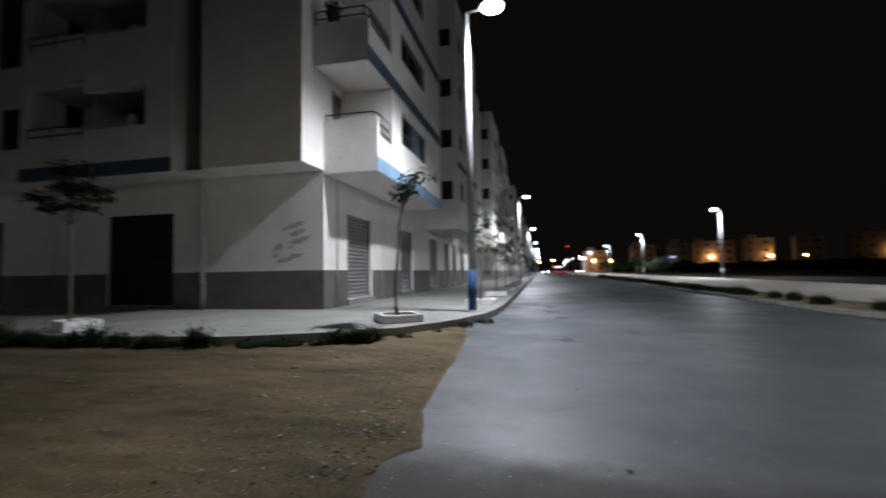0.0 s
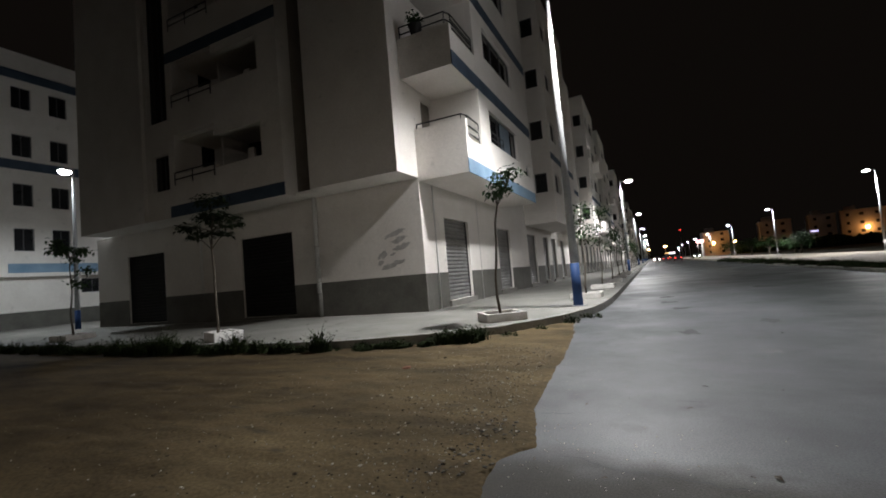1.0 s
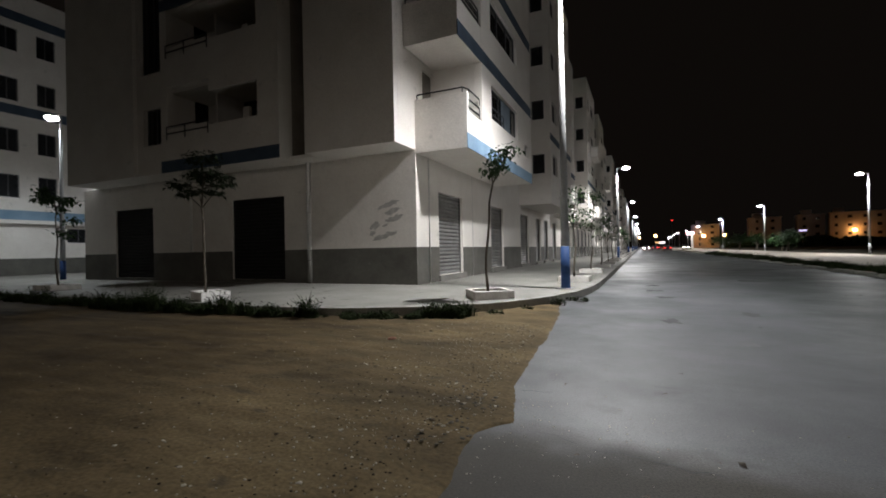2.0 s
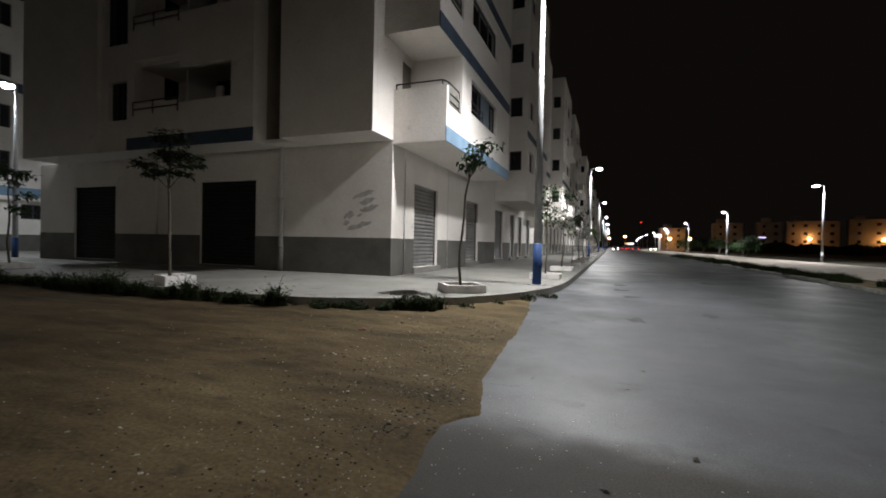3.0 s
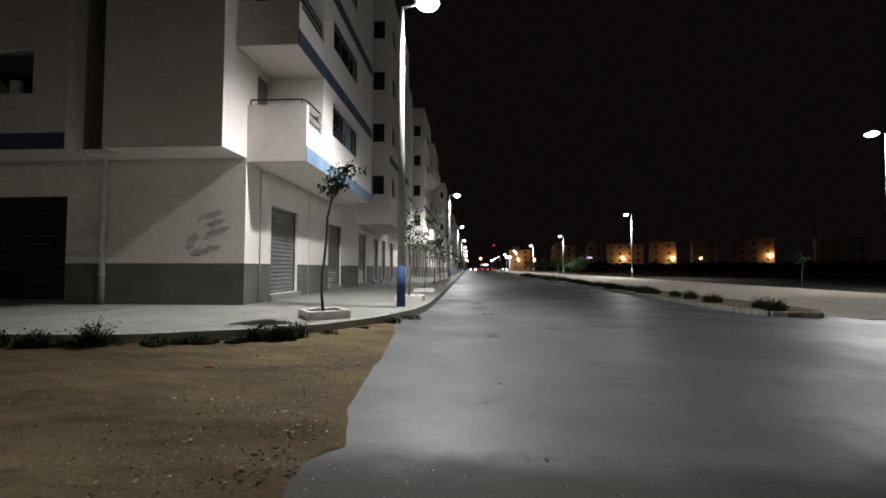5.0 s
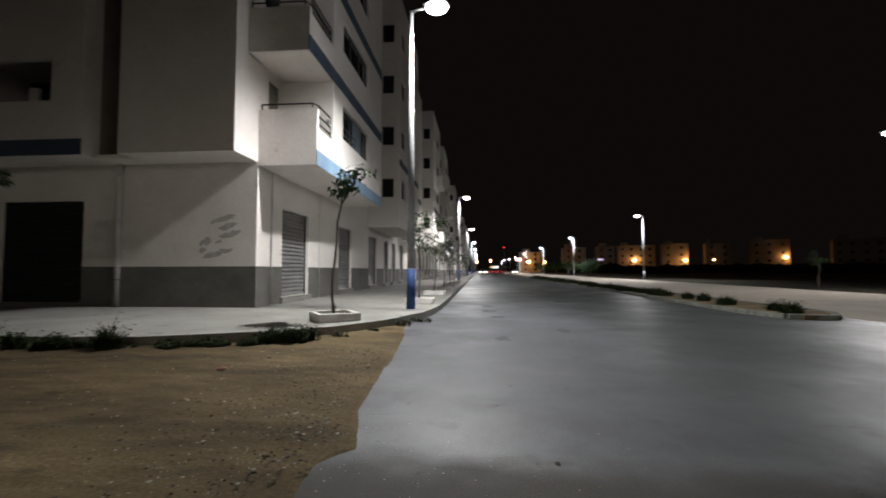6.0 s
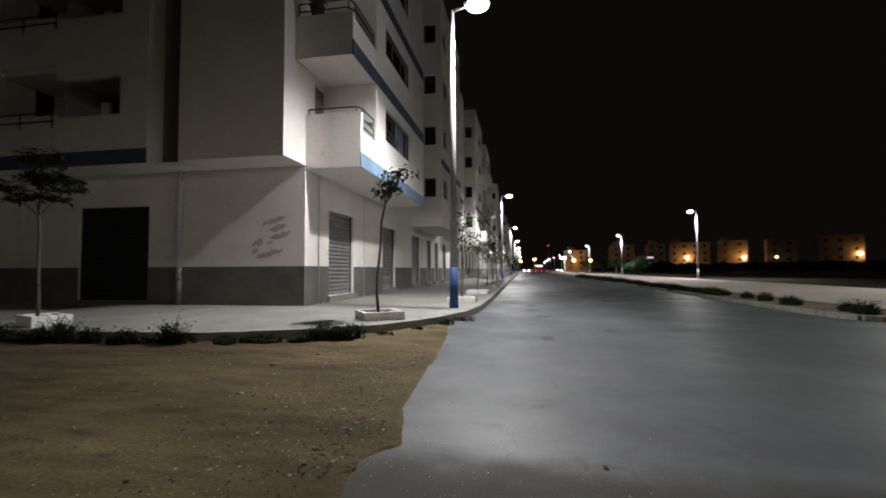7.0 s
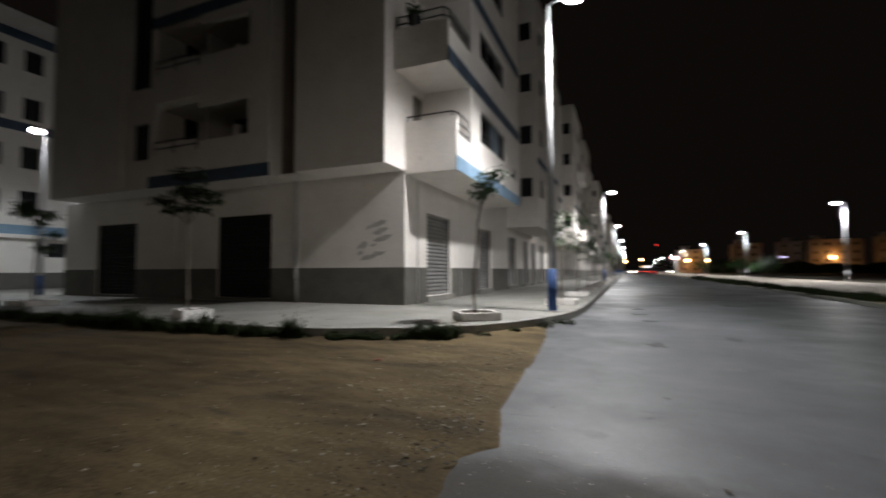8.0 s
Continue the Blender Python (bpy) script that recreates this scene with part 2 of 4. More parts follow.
def holed(bm, axis, at, thick, u0, u1, z0, z1, holes):
    """One connected wall across the axis from at to at+thick, spanning u and z, with rectangular openings (u0, u1, z0, z1) right through it."""
    clip = [(max(a, u0), min(b, u1), max(c, z0), min(d, z1)) for a, b, c, d in holes]
    us = sorted({u0, u1, *[h[i] for h in clip for i in (0, 1)]})
    zs = sorted({z0, z1, *[h[i] for h in clip for i in (2, 3)]})
    full = [[not any(h[0] < (a + b) / 2 < h[1] and h[2] < (c + d) / 2 < h[3] for h in clip) for c, d in zip(zs, zs[1:])] for a, b in zip(us, us[1:])]
    made = {}

    def vert(i, k, side):
        if (i, k, side) not in made:
            p = at + thick * side
            made[i, k, side] = bm.verts.new((p, us[i], zs[k]) if axis == "x" else (us[i], p, zs[k]))
        return made[i, k, side]

    def is_full(i, k):
        return 0 <= i < len(us) - 1 and 0 <= k < len(zs) - 1 and full[i][k]

    for i in range(len(us) - 1):
        for k in range(len(zs) - 1):
            if not full[i][k]:
                continue
            for side in (0, 1):
                bm.faces.new([vert(i, k, side), vert(i + 1, k, side), vert(i + 1, k + 1, side), vert(i, k + 1, side)])
            for di, dk, a, b in ((-1, 0, (i, k), (i, k + 1)), (1, 0, (i + 1, k), (i + 1, k + 1)), (0, -1, (i, k), (i + 1, k)), (0, 1, (i, k + 1), (i + 1, k + 1))):
                if not is_full(i + di, k + dk):
                    bm.faces.new([vert(*a, 0), vert(*b, 0), vert(*b, 1), vert(*a, 1)])
    return bm


def panels(name, mat, parent, *rows, bevel=0.0):
    """Every box a part of its own."""
    for r in rows:
        part(name, boxes(r, bevel=bevel), mat, parent)


def window(parent, axis, at, inward, u0, u1, z0, z1, mullions=1):
    """A framed window in an opening of a wall that faces along the axis; at is the frame's outer plane."""
    f, d = 0.05, 0.06 * inward
    def slab(bm, a, b, c, e, p, q):
        lo, hi = min(p, q), max(p, q)
        box(bm, lo, hi, a, b, c, e) if axis == "x" else box(bm, a, b, lo, hi, c, e)
    bm = bmesh.new()
    slab(bm, u0, u0 + f, z0, z1, at, at + d)
    slab(bm, u1 - f, u1, z0, z1, at, at + d)
    slab(bm, u0 + f, u1 - f, z0, z0 + f, at, at + d)
    slab(bm, u0 + f, u1 - f, z1 - f, z1, at, at + d)
    for k in range(mullions):
        u = u0 + (u1 - u0) * (k + 1) / (mullions + 1)
        slab(bm, u - f / 2, u + f / 2, z0 + f, z1 - f, at, at + d)
    win = part("window", bm, M_FRAME, parent, "dark-framed window with unlit glass")
    bm = bmesh.new()
    slab(bm, u0 + f / 2, u1 - f / 2, z0 + f / 2, z1 - f / 2, at + d * 0.45, at + d * 0.6)
    part("pane", bm, M_PANE, win)
    return win


def shutter(parent, axis, at, inward, u0, u1, z0, z1, mat, slat=0.122):
    """A closed roller shutter of curved slats in side guides."""
    bm = bmesh.new()
    n = int((z1 - z0) / slat)
    prof = []
    for k in range(n):
        z = z0 + k * (z1 - z0) / n
        s = (z1 - z0) / n
        prof += [(0.004, z + 0.002), (-0.026, z + 0.22 * s), (-0.030, z + 0.60 * s), (-0.012, z + 0.80 * s), (0.022, z + 0.86 * s), (0.022, z + s)]
    for (o0, za), (o1, zb) in zip(prof, prof[1:]):
        q = []
        for u, o, z in ((u0, o0, za), (u1, o0, za), (u1, o1, zb), (u0, o1, zb)):
            p = at + o * inward
            q.append(bm.verts.new((p, u, z) if axis == "x" else (u, p, z)))
        bm.faces.new(q)
    ob = part("roller_shutter", bm, mat, parent, "closed roller shutter of ribbed steel slats")
    for a, b in ((u0 - 0.02, u0 + 0.05), (u1 - 0.05, u1 + 0.02)):
        lo, hi = sorted((at - 0.05 * inward, at + 0.02 * inward))
        part("guide_rail", boxes((lo, hi, a, b, z0, z1) if axis == "x" else (a, b, lo, hi, z0, z1)), M_RAIL, ob)
    return ob


# ---- the ground, roads and pavements ----
def sheet(name, outline, z, mat, label, category, thick=0.02):
    bm = bmesh.new()
    top = [bm.verts.new((x, y, z)) for x, y in outline]
    low = [bm.verts.new((x, y, z - thick)) for x, y in outline]
    bm.faces.new(top)
    bm.faces.new(low[::-1])
    for i in range(len(top)):
        j = (i + 1) % len(top)
        bm.faces.new((low[i], low[j], top[j], top[i]))
    ob = part(name, bm, mat)
    return tagged(ob, label, category, kind="structure")


sheet("ground", [(-2500, -2500), (2500, -2500), (2500, 2500), (-2500, 2500)], -0.06, M_FIELD, "dark unlit soil reaching to the horizon", "ground")
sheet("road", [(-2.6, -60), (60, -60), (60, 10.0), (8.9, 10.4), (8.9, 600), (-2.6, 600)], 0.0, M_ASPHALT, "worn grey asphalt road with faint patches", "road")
sheet("road", [(8.75, 10.6), (19.0, 10.2), (19.0, 600), (8.75, 600)], 0.006, M_SAND, "pale dusty far carriageway under the lamps", "road", 0.03)


def dirt_edge(y):
    """The ragged line where the dirt meets the asphalt."""
    base = np.interp(y, [-60, 0.0, 1.2, 1.8, 2.0, 2.4, 2.58, 2.72, 2.86, 3.17, 3.5, 3.85, 4.65, 5.5, 7.4, 7.75, 9.0], [-2.0, -1.2, -0.9, -0.86, -0.88, -0.95, -0.965, -0.90, -0.77, -0.86, -0.94, -1.0, -1.05, -1.10, -1.25, -1.30, -1.5])
    return float(base) + 0.03 * noise.noise((0, y * 2.6, 3.1)) + 0.020 * noise.noise((0, y * 9, 1.7)) + 0.010 * noise.noise((0, y * 25, 6.2))


def dirt_bumps(x, y):
    """Scuffs, tracks and trampled lumps of the bare earth."""
    lumps = noise.noise((x * 7, y * 9, 9))
    return 0.016 * noise.noise((x * 1.1, y * 1.1, 0)) + 0.014 * noise.noise((x * 3, y * 5, 5)) + 0.010 * lumps * abs(lumps) * 2 + 0.006 * noise.noise((x * 17, y * 17, 2))


def dirt_ground():
    """Bare earth beside the asphalt: near strip finely uneven, feathering down to the road at its edge."""
    bm = bmesh.new()
    ys = [-60, -30, -12, -6, -3] + [-2 + 0.1 * k for k in range(30)] + [1.0 + 0.045 * k for k in range(120)] + [6.4 + 0.11 * k for k in range(28)]
    offs = [0.0, 0.03, 0.07, 0.12, 0.17, 0.22, 0.28] + [0.34 + 0.06 * k for k in range(40)] + [2.74 + 0.13 * k for k in range(28)] + [7, 8.5, 10, 12, 15, 20, 28, 40, 60]
    grid = []
    for y in ys:
        row = []
        for o in offs:
            x = dirt_edge(y) - o
            rise = min(o / 0.5, 1.0)
            h = 0.006 + 0.026 * rise + dirt_bumps(x, y) * rise
            row.append(bm.verts.new((x, y, h if o else -0.01)))
        grid.append(row)
    for a, b in zip(grid, grid[1:]):
        for k in range(len(offs) - 1):
            bm.faces.new((a[k], b[k], b[k + 1], a[k + 1]))
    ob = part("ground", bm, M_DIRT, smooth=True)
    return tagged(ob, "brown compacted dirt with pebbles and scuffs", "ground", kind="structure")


dirt_ground()

# kerb line: along the side street, round the corner, along the main street
KERB = [(-60, 6.5), (-21, 6.4), (-16, 6.22), (-12, 6.12), (-9, 6.08), (-7.4, 6.08), (-6.3, 6.14), (-5.0, 6.28), (-4.1, 6.62), (-3.3, 7.0), (-2.55, 7.62), (-2.0, 8.45), (-1.66, 9.2), (-1.34, 10.3), (-1.18, 11.4), (-1.1, 13.0), (-1.08, 16), (-1.08, 260)]
P_Z = 0.17
bm = bmesh.new()
top = [bm.verts.new((x, y, P_Z - 0.004)) for x, y in KERB + [(-60, 260)]]
bm.faces.new(top)
low = bmesh.ops.extrude_face_region(bm, geom=bm.faces[:])
bmesh.ops.translate(bm, verts=[v for v in low["geom"] if isinstance(v, bmesh.types.BMVert)], vec=(0, 0, -0.25))
tagged(part("pavement", bm, M_CONCRETE), "stained pale concrete pavement in front of the shops", "pavement", kind="structure")


def along(line, step):
    """Points and directions every step metres along a line."""
    out, carry = [], 0.0
    for (x0, y0), (x1, y1) in zip(line, line[1:]):
        d = math.hypot(x1 - x0, y1 - y0)
        while carry <= d:
            k = carry / d
            out.append((x0 + (x1 - x0) * k, y0 + (y1 - y0) * k, math.atan2(y1 - y0, x1 - x0)))
            carry += step
        carry -= d
    return out


def kerb_row(line, z1, label, width=0.16, near=None, mat=M_KERB):
    """Kerb stones one by one where the camera is near, one joined row beyond."""
    run = thing("kerb", label, "kerb", kind="structure")
    rnd = random.Random(4)
    bm = bmesh.new()
    box(bm, -0.485, 0.485, 0, width, -0.08, z1, bevel=0.018)
    stone = part("kerb_stone", bm, mat, run)
    rest = bmesh.new()
    first = True
    pts = along(line, 0.98)
    for (x, y, a), (x2, y2, _) in zip(pts, pts[1:]):
        a = math.atan2(y2 - y, x2 - x)
        m = Matrix.Translation(((x + x2) / 2, (y + y2) / 2, rnd.uniform(-0.006, 0.006))) @ pose(0, 0, 0, rnd.uniform(-1, 1), 0, math.degrees(a) + rnd.uniform(-0.7, 0.7))
        if near(x, y):
            if first:
                stone.matrix_basis, first = m, False
            else:
                o = new("kerb_stone", stone.data)
                o.parent, o.matrix_basis = run, m
        else:
            made = bmesh.ops.create_cube(rest, size=1.0, matrix=m @ Matrix.Translation((0, width / 2, (z1 - 0.08) / 2)) @ Matrix.Diagonal((0.97, width, z1 + 0.08, 1)))
    part("kerb_run", rest, mat, run)
    return run


kerb_row(KERB[1:], P_Z + 0.006, "worn concrete kerb stones round the pavement corner", near=lambda x, y: x > -18 and y < 30)

# median strip with a rounded nose
MEDIAN = [(8.75, 260), (8.75, 12.0), (8.5, 11.2), (8.0, 10.85), (7.5, 10.9), (7.2, 11.3), (7.06, 12.2), (7.05, 14), (7.15, 18), (7.25, 24), (7.5, 40), (7.7, 70), (7.8, 260)]
bm = bmesh.new()
bm.faces.new([bm.verts.new((x, y, 0.10)) for x, y in MEDIAN])
low = bmesh.ops.extrude_face_region(bm, geom=bm.faces[:])
bmesh.ops.translate(bm, verts=[v for v in low["geom"] if isinstance(v, bmesh.types.BMVert)], vec=(0, 0, -0.2))
tagged(part("median", bm, M_DIRT), "narrow dusty median strip between the carriageways", "median", kind="structure")
kerb_row(MEDIAN[::-1], 0.115, "low concrete kerb round the median strip", near=lambda x, y: y < 45 and x < 8.3, width=-0.16, mat=M_KERBOLD)


# ---- the corner apartment building ----
XF, YC = -5.915, 11.318      # street face and side-street face of the ground floor
SLAB, STOREY, ROOF = 4.07, 2.84, 16.3
BAY_X = -4.29
Y_SOUTH = 10.15              # overhanging upper floors on the side street
END_Y, WEST = 63.0, -22.45
T = 0.22


def railing(parent, pts, z, rails=(0.0,), posts=True):
    bm = bmesh.new()
    for dz in rails:
        for a, b in zip(pts, pts[1:]):
            tube(bm, [(*a, z + dz), (*b, z + dz)], 0.022, 6)
    if posts:
        for x, y in pts:
            tube(bm, [(x, y, z + min(rails) - 0.2), (x, y, z)], 0.018, 6)
    return part("railing", bm, M_RAIL, parent, "black iron balcony railing")


def ground_floor_east(b, y0, y1, doors):
    holes = [(a, c, 0.35, 3.03) for a, c in doors]
    part("ground_floor_wall", holed(bmesh.new(), "x", XF, -T, y0, y1, P_Z - 0.1, SLAB, holes), M_PLASTER, b)
    part("dado", holed(bmesh.new(), "x", XF + 0.006, -0.004, y0 - (T if y0 < 20 else 0), y1, P_Z, 1.264, holes), M_DADO, b, "dark grey painted dado along the wall foot")
    for a, c in doors:
        shutter(b, "x", XF - 0.14, -1, a, c, 0.35, 3.03, M_SHUTTER)
        part("threshold", boxes((XF - T, XF + 0.10, a - 0.12, c + 0.12, P_Z - 0.05, 0.345), bevel=0.012), M_CONCRETE, b)


def bay(b, y0, y1, x, open_to=None, first_south=None, seed=0):
    """A stack of projecting storeys: slab with a blue band, wall with window, an open balcony at the near end."""
    rnd = random.Random(seed)
    x_in = XF - T
    for k in range(4):
        z0 = SLAB - 0.10 + k * STOREY
        z1 = z0 + STOREY
        ys = y0 if k == 0 or first_south is None else first_south
        yo = open_to if open_to else y0 + 1.3
        top = 1.54 if k == 0 else 1.17
        part("slab", boxes((x_in + 0.25, x - 0.004, ys + 0.004, y1 - 0.004, z0, z0 + 0.16)), M_SOFFIT, b)
        # outer wall of the enclosed part
        wz0, wz1 = z0 + 1.37, z0 + 2.44
        wa, wb = yo + 0.93, min(y1 - 2.0, yo + 4.2)
        if y1 - yo < 5:
            wa, wb = yo + 0.8, y1 - 0.9
        holes = [(wa, wb, wz0, wz1)]
        if k == 0 and y1 - yo > 6:
            holes.append((y1 - 1.2, y1 - 0.6, z0 + 1.0, z0 + 1.45))
        part("bay_wall", holed(bmesh.new(), "x", x, -T, yo, y1, z0 + 0.165, z1 - 0.005, holes), M_PLASTER, b)
        for h in holes:
            win = window(b, "x", x - 0.1, -1, *h, mullions=2 if h[1] - h[0] > 2 else 0)
            if k == 0 and h[1] - h[0] > 2:
                wide = h[1] - h[0]
                # opaque blue sheet in the window stands for the reflection on its glass
                part("blind", boxes((x - 0.085, x - 0.07, h[0] + 0.40 * wide, h[0] + 0.74 * wide, h[2] + 0.06, h[3] - 0.06)), M_BLUEGLINT, win, "pale blue sheet standing for the reflection in the glass")
                bm = bmesh.new()
                for dz in (0.18, 0.40):
                    tube(bm, [(x - 0.03, h[0] + 0.02, h[2] + dz), (x - 0.03, h[0] + 0.44 * wide, h[2] + dz)], 0.018, 6)
                for f in (0.02, 0.16, 0.30, 0.44):
                    tube(bm, [(x - 0.03, h[0] + f * wide, h[2] + 0.01), (x - 0.03, h[0] + f * wide, h[2] + 0.41)], 0.013, 6)
                part("window_grille", bm, M_RAIL, win, "black iron grille across the lower window")
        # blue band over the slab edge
        # bands above the first storey take the darkened blue
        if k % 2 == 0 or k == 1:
            part("blue_band", boxes((x - 0.02, x + 0.008, ys, y1, z0 - 0.004, z0 + 0.41)), M_BLUE if k == 0 else M_SLATE_UNLIT, b, "pale blue painted band at the slab edge")
        # south wall of the enclosed part, north wall, parapets of the balcony
        panels("bay_return_wall", M_PLASTER, b, (x_in, x - T - 0.003, yo, yo + T, z0 + 0.165, z1 - 0.005), (x_in, x - T - 0.003, y1 - T, y1, z0 + 0.165, z1 - 0.005))
        part("balcony_parapet", boxes((XF + 0.004, x, ys, ys + 0.16, z0 + 0.003, z0 + top), bevel=0.01), M_PLASTER, b)
        part("balcony_parapet", boxes((x - 0.14, x, ys + 0.163, yo - 0.003, z0 + 0.165, z0 + 1.03), bevel=0.008), M_PLASTER, b)
        railing(b, [(XF + 0.05, ys + 0.08), (x - 0.16, ys + 0.08), (x - 0.07, ys + 0.30), (x - 0.07, yo - 0.05)], z0 + 1.70 if k == 0 else z0 + 1.55, (0.0,) if k == 0 else (0.0, -0.22))
        railing(b, [(x - 0.07, ys + 0.30), (x - 0.07, yo - 0.05)], z0 + 1.42, (0.0, -0.22))
    part("roof_slab", boxes((x_in + 0.25, x, y0, y1, SLAB - 0.1 + 4 * STOREY, SLAB + 0.08 + 4 * STOREY)), M_SOFFIT, b)
    part("roof_parapet", boxes((x - 0.16, x, y0, y1, SLAB + 0.084 + 4 * STOREY, ROOF)), M_PLASTER, b)


def loggia_bay(b, y0, y1, x, seed=0, skirt=0.5):
    """A shallow projecting block whose balconies stand open on the side and the front."""
    for k in range(4):
        z0 = SLAB - 0.10 + k * STOREY
        z1 = z0 + STOREY
        part("slab", boxes((XF - T + 0.25, x - 0.004, y0 + 0.004, y1 - 0.004, z0, z0 + 0.16)), M_SOFFIT, b)
        front = [(y0 + 0.55, y0 + 1.9, z0 + 1.12, z0 + 2.2), (y0 + 3.2, y1 - 1.4, z0 + 1.25, z0 + 2.3)]
        part("bay_wall", holed(bmesh.new(), "x", x, -T, y0 + T, y1, z0 + 0.165, z1 - 0.005, front), M_PLASTER, b)
        window(b, "x", x - 0.12, -1, *front[0], mullions=1)
        window(b, "x", x - 0.1, -1, *front[1], mullions=1)
        side = [(max(XF + 0.12, x - 0.98), x - 0.32, z0 + 1.11, z0 + 2.14)]
        part("bay_return_wall", holed(bmesh.new(), "y", y0, T, XF + 0.003, x, z0 + 0.165, z1 - 0.005, side), M_PLASTER, b)
        if k == 0:
            part("soffit_drop", boxes((XF + 0.003, x, y0, y1, z0 - skirt, z0 - 0.003), bevel=0.01), M_PLASTER, b)
        window(b, "y", y0 + 0.12, 1, *side[0], mullions=0)
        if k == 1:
            part("blue_band", boxes((x - 0.02, x + 0.008, y0, y1, z0 - 0.004, z0 + 0.36)), M_SLATE_UNLIT, b)
        if seed % 2 == 1 and k in (0, 2):
            panels("balcony_parapet", M_PLASTER, b, (x + 0.003, x + 0.62, y0 + 2.8, y1 - 1.0, z0, z0 + 0.14), (x + 0.50, x + 0.62, y0 + 2.8, y1 - 1.0, z0 + 0.143, z0 + 1.0), (x + 0.003, x + 0.497, y0 + 2.8, y0 + 2.92, z0 + 0.143, z0 + 1.0), (x + 0.003, x + 0.497, y1 - 1.12, y1 - 1.0, z0 + 0.143, z0 + 1.0))
    part("roof_parapet", boxes((XF, x, y0, y1, SLAB - 0.1 + 4 * STOREY, ROOF)), M_PLASTER, b)


def upper_wall_east(b, y0, y1, holes, z0=SLAB + 0.003):
    part("upper_wall", holed(bmesh.new(), "x", XF, -T, y0, y1, z0, ROOF - 0.4, holes), M_PLASTER, b)


corner = thing("apartment_building", "white plastered corner apartment block with grey dado and blue bands", "building")
EAST_DOORS = [(12.865, 14.924), (18.257, 20.129), (23.36, 25.25), (27.17, 28.5), (29.6, 31.0), (32.7, 34.2)] + [(36.4 + 3.3 * k, 38.2 + 3.3 * k) for k in range(8)]
ground_floor_east(corner, YC + T, END_Y, EAST_DOORS)
east_holes = [(11.86, 12.78, SLAB + 0.2 + k * STOREY, SLAB + 2.55 + k * STOREY) for k in range(4)]
for ya, yb in ((19.9, 20.9), (21.6, 22.5), (31.3, 32.4), (39.0, 40.2), (49.6, 50.8), (51.4, 52.4), (61.0, 62.0)):
    east_holes += [(ya, yb, SLAB + 1.1 + k * STOREY, SLAB + 2.3 + k * STOREY) for k in range(4)]
upper_wall_east(corner, Y_SOUTH + T, END_Y, east_holes)
for h in east_holes[:4]:
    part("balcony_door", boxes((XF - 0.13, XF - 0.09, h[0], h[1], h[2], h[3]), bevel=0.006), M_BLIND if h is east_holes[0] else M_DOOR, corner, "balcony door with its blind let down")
for h in east_holes[4:]:
    window(corner, "x", XF - 0.1, -1, *h, mullions=1)
bay(corner, YC + 0.006, 19.1, BAY_X, open_to=12.62, first_south=10.72)
for k, (y, d, x) in enumerate(((23.2, 7.2, -4.2), (33.4, 5.0, -5.0), (41.0, 7.2, -4.2), (53.0, 7.2, -4.2))):
    loggia_bay(corner, y, y + d, x, seed=2 * k + (k == 2))

for y in (12.12, 15.9):
    bm = bmesh.new()
    tube(bm, [(XF + 0.03, y, P_Z), (XF + 0.03, y, SLAB - 0.12)], 0.010 if y > 13 else 0.018, 8)
    part("wall_conduit", bm, M_PIPE, corner, smooth=True)

# side-street face: ground floor, doors, overhanging blocks
SOUTH_DOORS = [(-13.35, -10.9), (-20.2, -17.75)]
sh = [(a, c, P_Z + 0.1, 3.09) for a, c in SOUTH_DOORS]
part("ground_floor_wall", holed(bmesh.new(), "y", YC, T, WEST, XF, P_Z - 0.1, SLAB, sh), M_PLASTER, corner)
part("dado", holed(bmesh.new(), "y", YC - 0.006, 0.004, WEST, XF + 0.001, P_Z, 1.264, sh), M_DADO, corner, "dark grey painted dado along the wall foot")
for a, c, z0, z1 in sh:
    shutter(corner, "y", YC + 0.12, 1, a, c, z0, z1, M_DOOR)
part("ground_floor_wall", boxes((WEST, WEST + T, YC + T + 0.003, 40, P_Z - 0.1, SLAB)), M_PLASTER, corner)
# corner block
CB0 = -8.95
part("corner_block_wall", boxes((CB0, XF, Y_SOUTH, Y_SOUTH + T - 0.003, SLAB + 0.003, ROOF)), M_PLASTER, corner)
part("corner_block_wall", boxes((CB0, CB0 + T, Y_SOUTH + T, YC + 0.747, SLAB + 0.003, ROOF)), M_PLASTER, corner)
part("soffit", boxes((CB0 + 0.02, XF - 0.02, Y_SOUTH + 0.02, YC - 0.003, SLAB, SLAB + 0.12)), M_SOFFIT, corner)
def plant_pot(at):
    s = thing("plant_pot", "dark plant pot with a small shrub on the balcony", "plant pot", at)
    bm = bmesh.new()
    tube(bm, [(0, 0, 0), (0, 0, 0.24), (0, 0, 0.26), (0, 0, 0.28)], [0.13, 0.18, 0.20, 0.20], 14)
    part("pot", bm, M_DOOR, s, smooth=True)
    bm, rnd = bmesh.new(), random.Random(2)
    for _ in range(160):
        leaf(bm, (rnd.gauss(0, 0.10), rnd.gauss(0, 0.10), 0.30 + abs(rnd.gauss(0, 0.12))), (rnd.uniform(-1, 1), rnd.uniform(-1, 1), rnd.uniform(0, 1)), 0.11, rnd)
    part("shrub", bm, M_LEAF, s)


# recess with the downpipe
LB0, LB1 = -15.4, -9.93
# back and side of the recess carry their shade in the colour
part("recess_wall", boxes((LB1 + 0.003, CB0, YC + 0.75, YC + 0.95, SLAB + 0.003, ROOF)), M_RECESS_SHADE, corner, "recess back wall in plaster darkened for its shade")
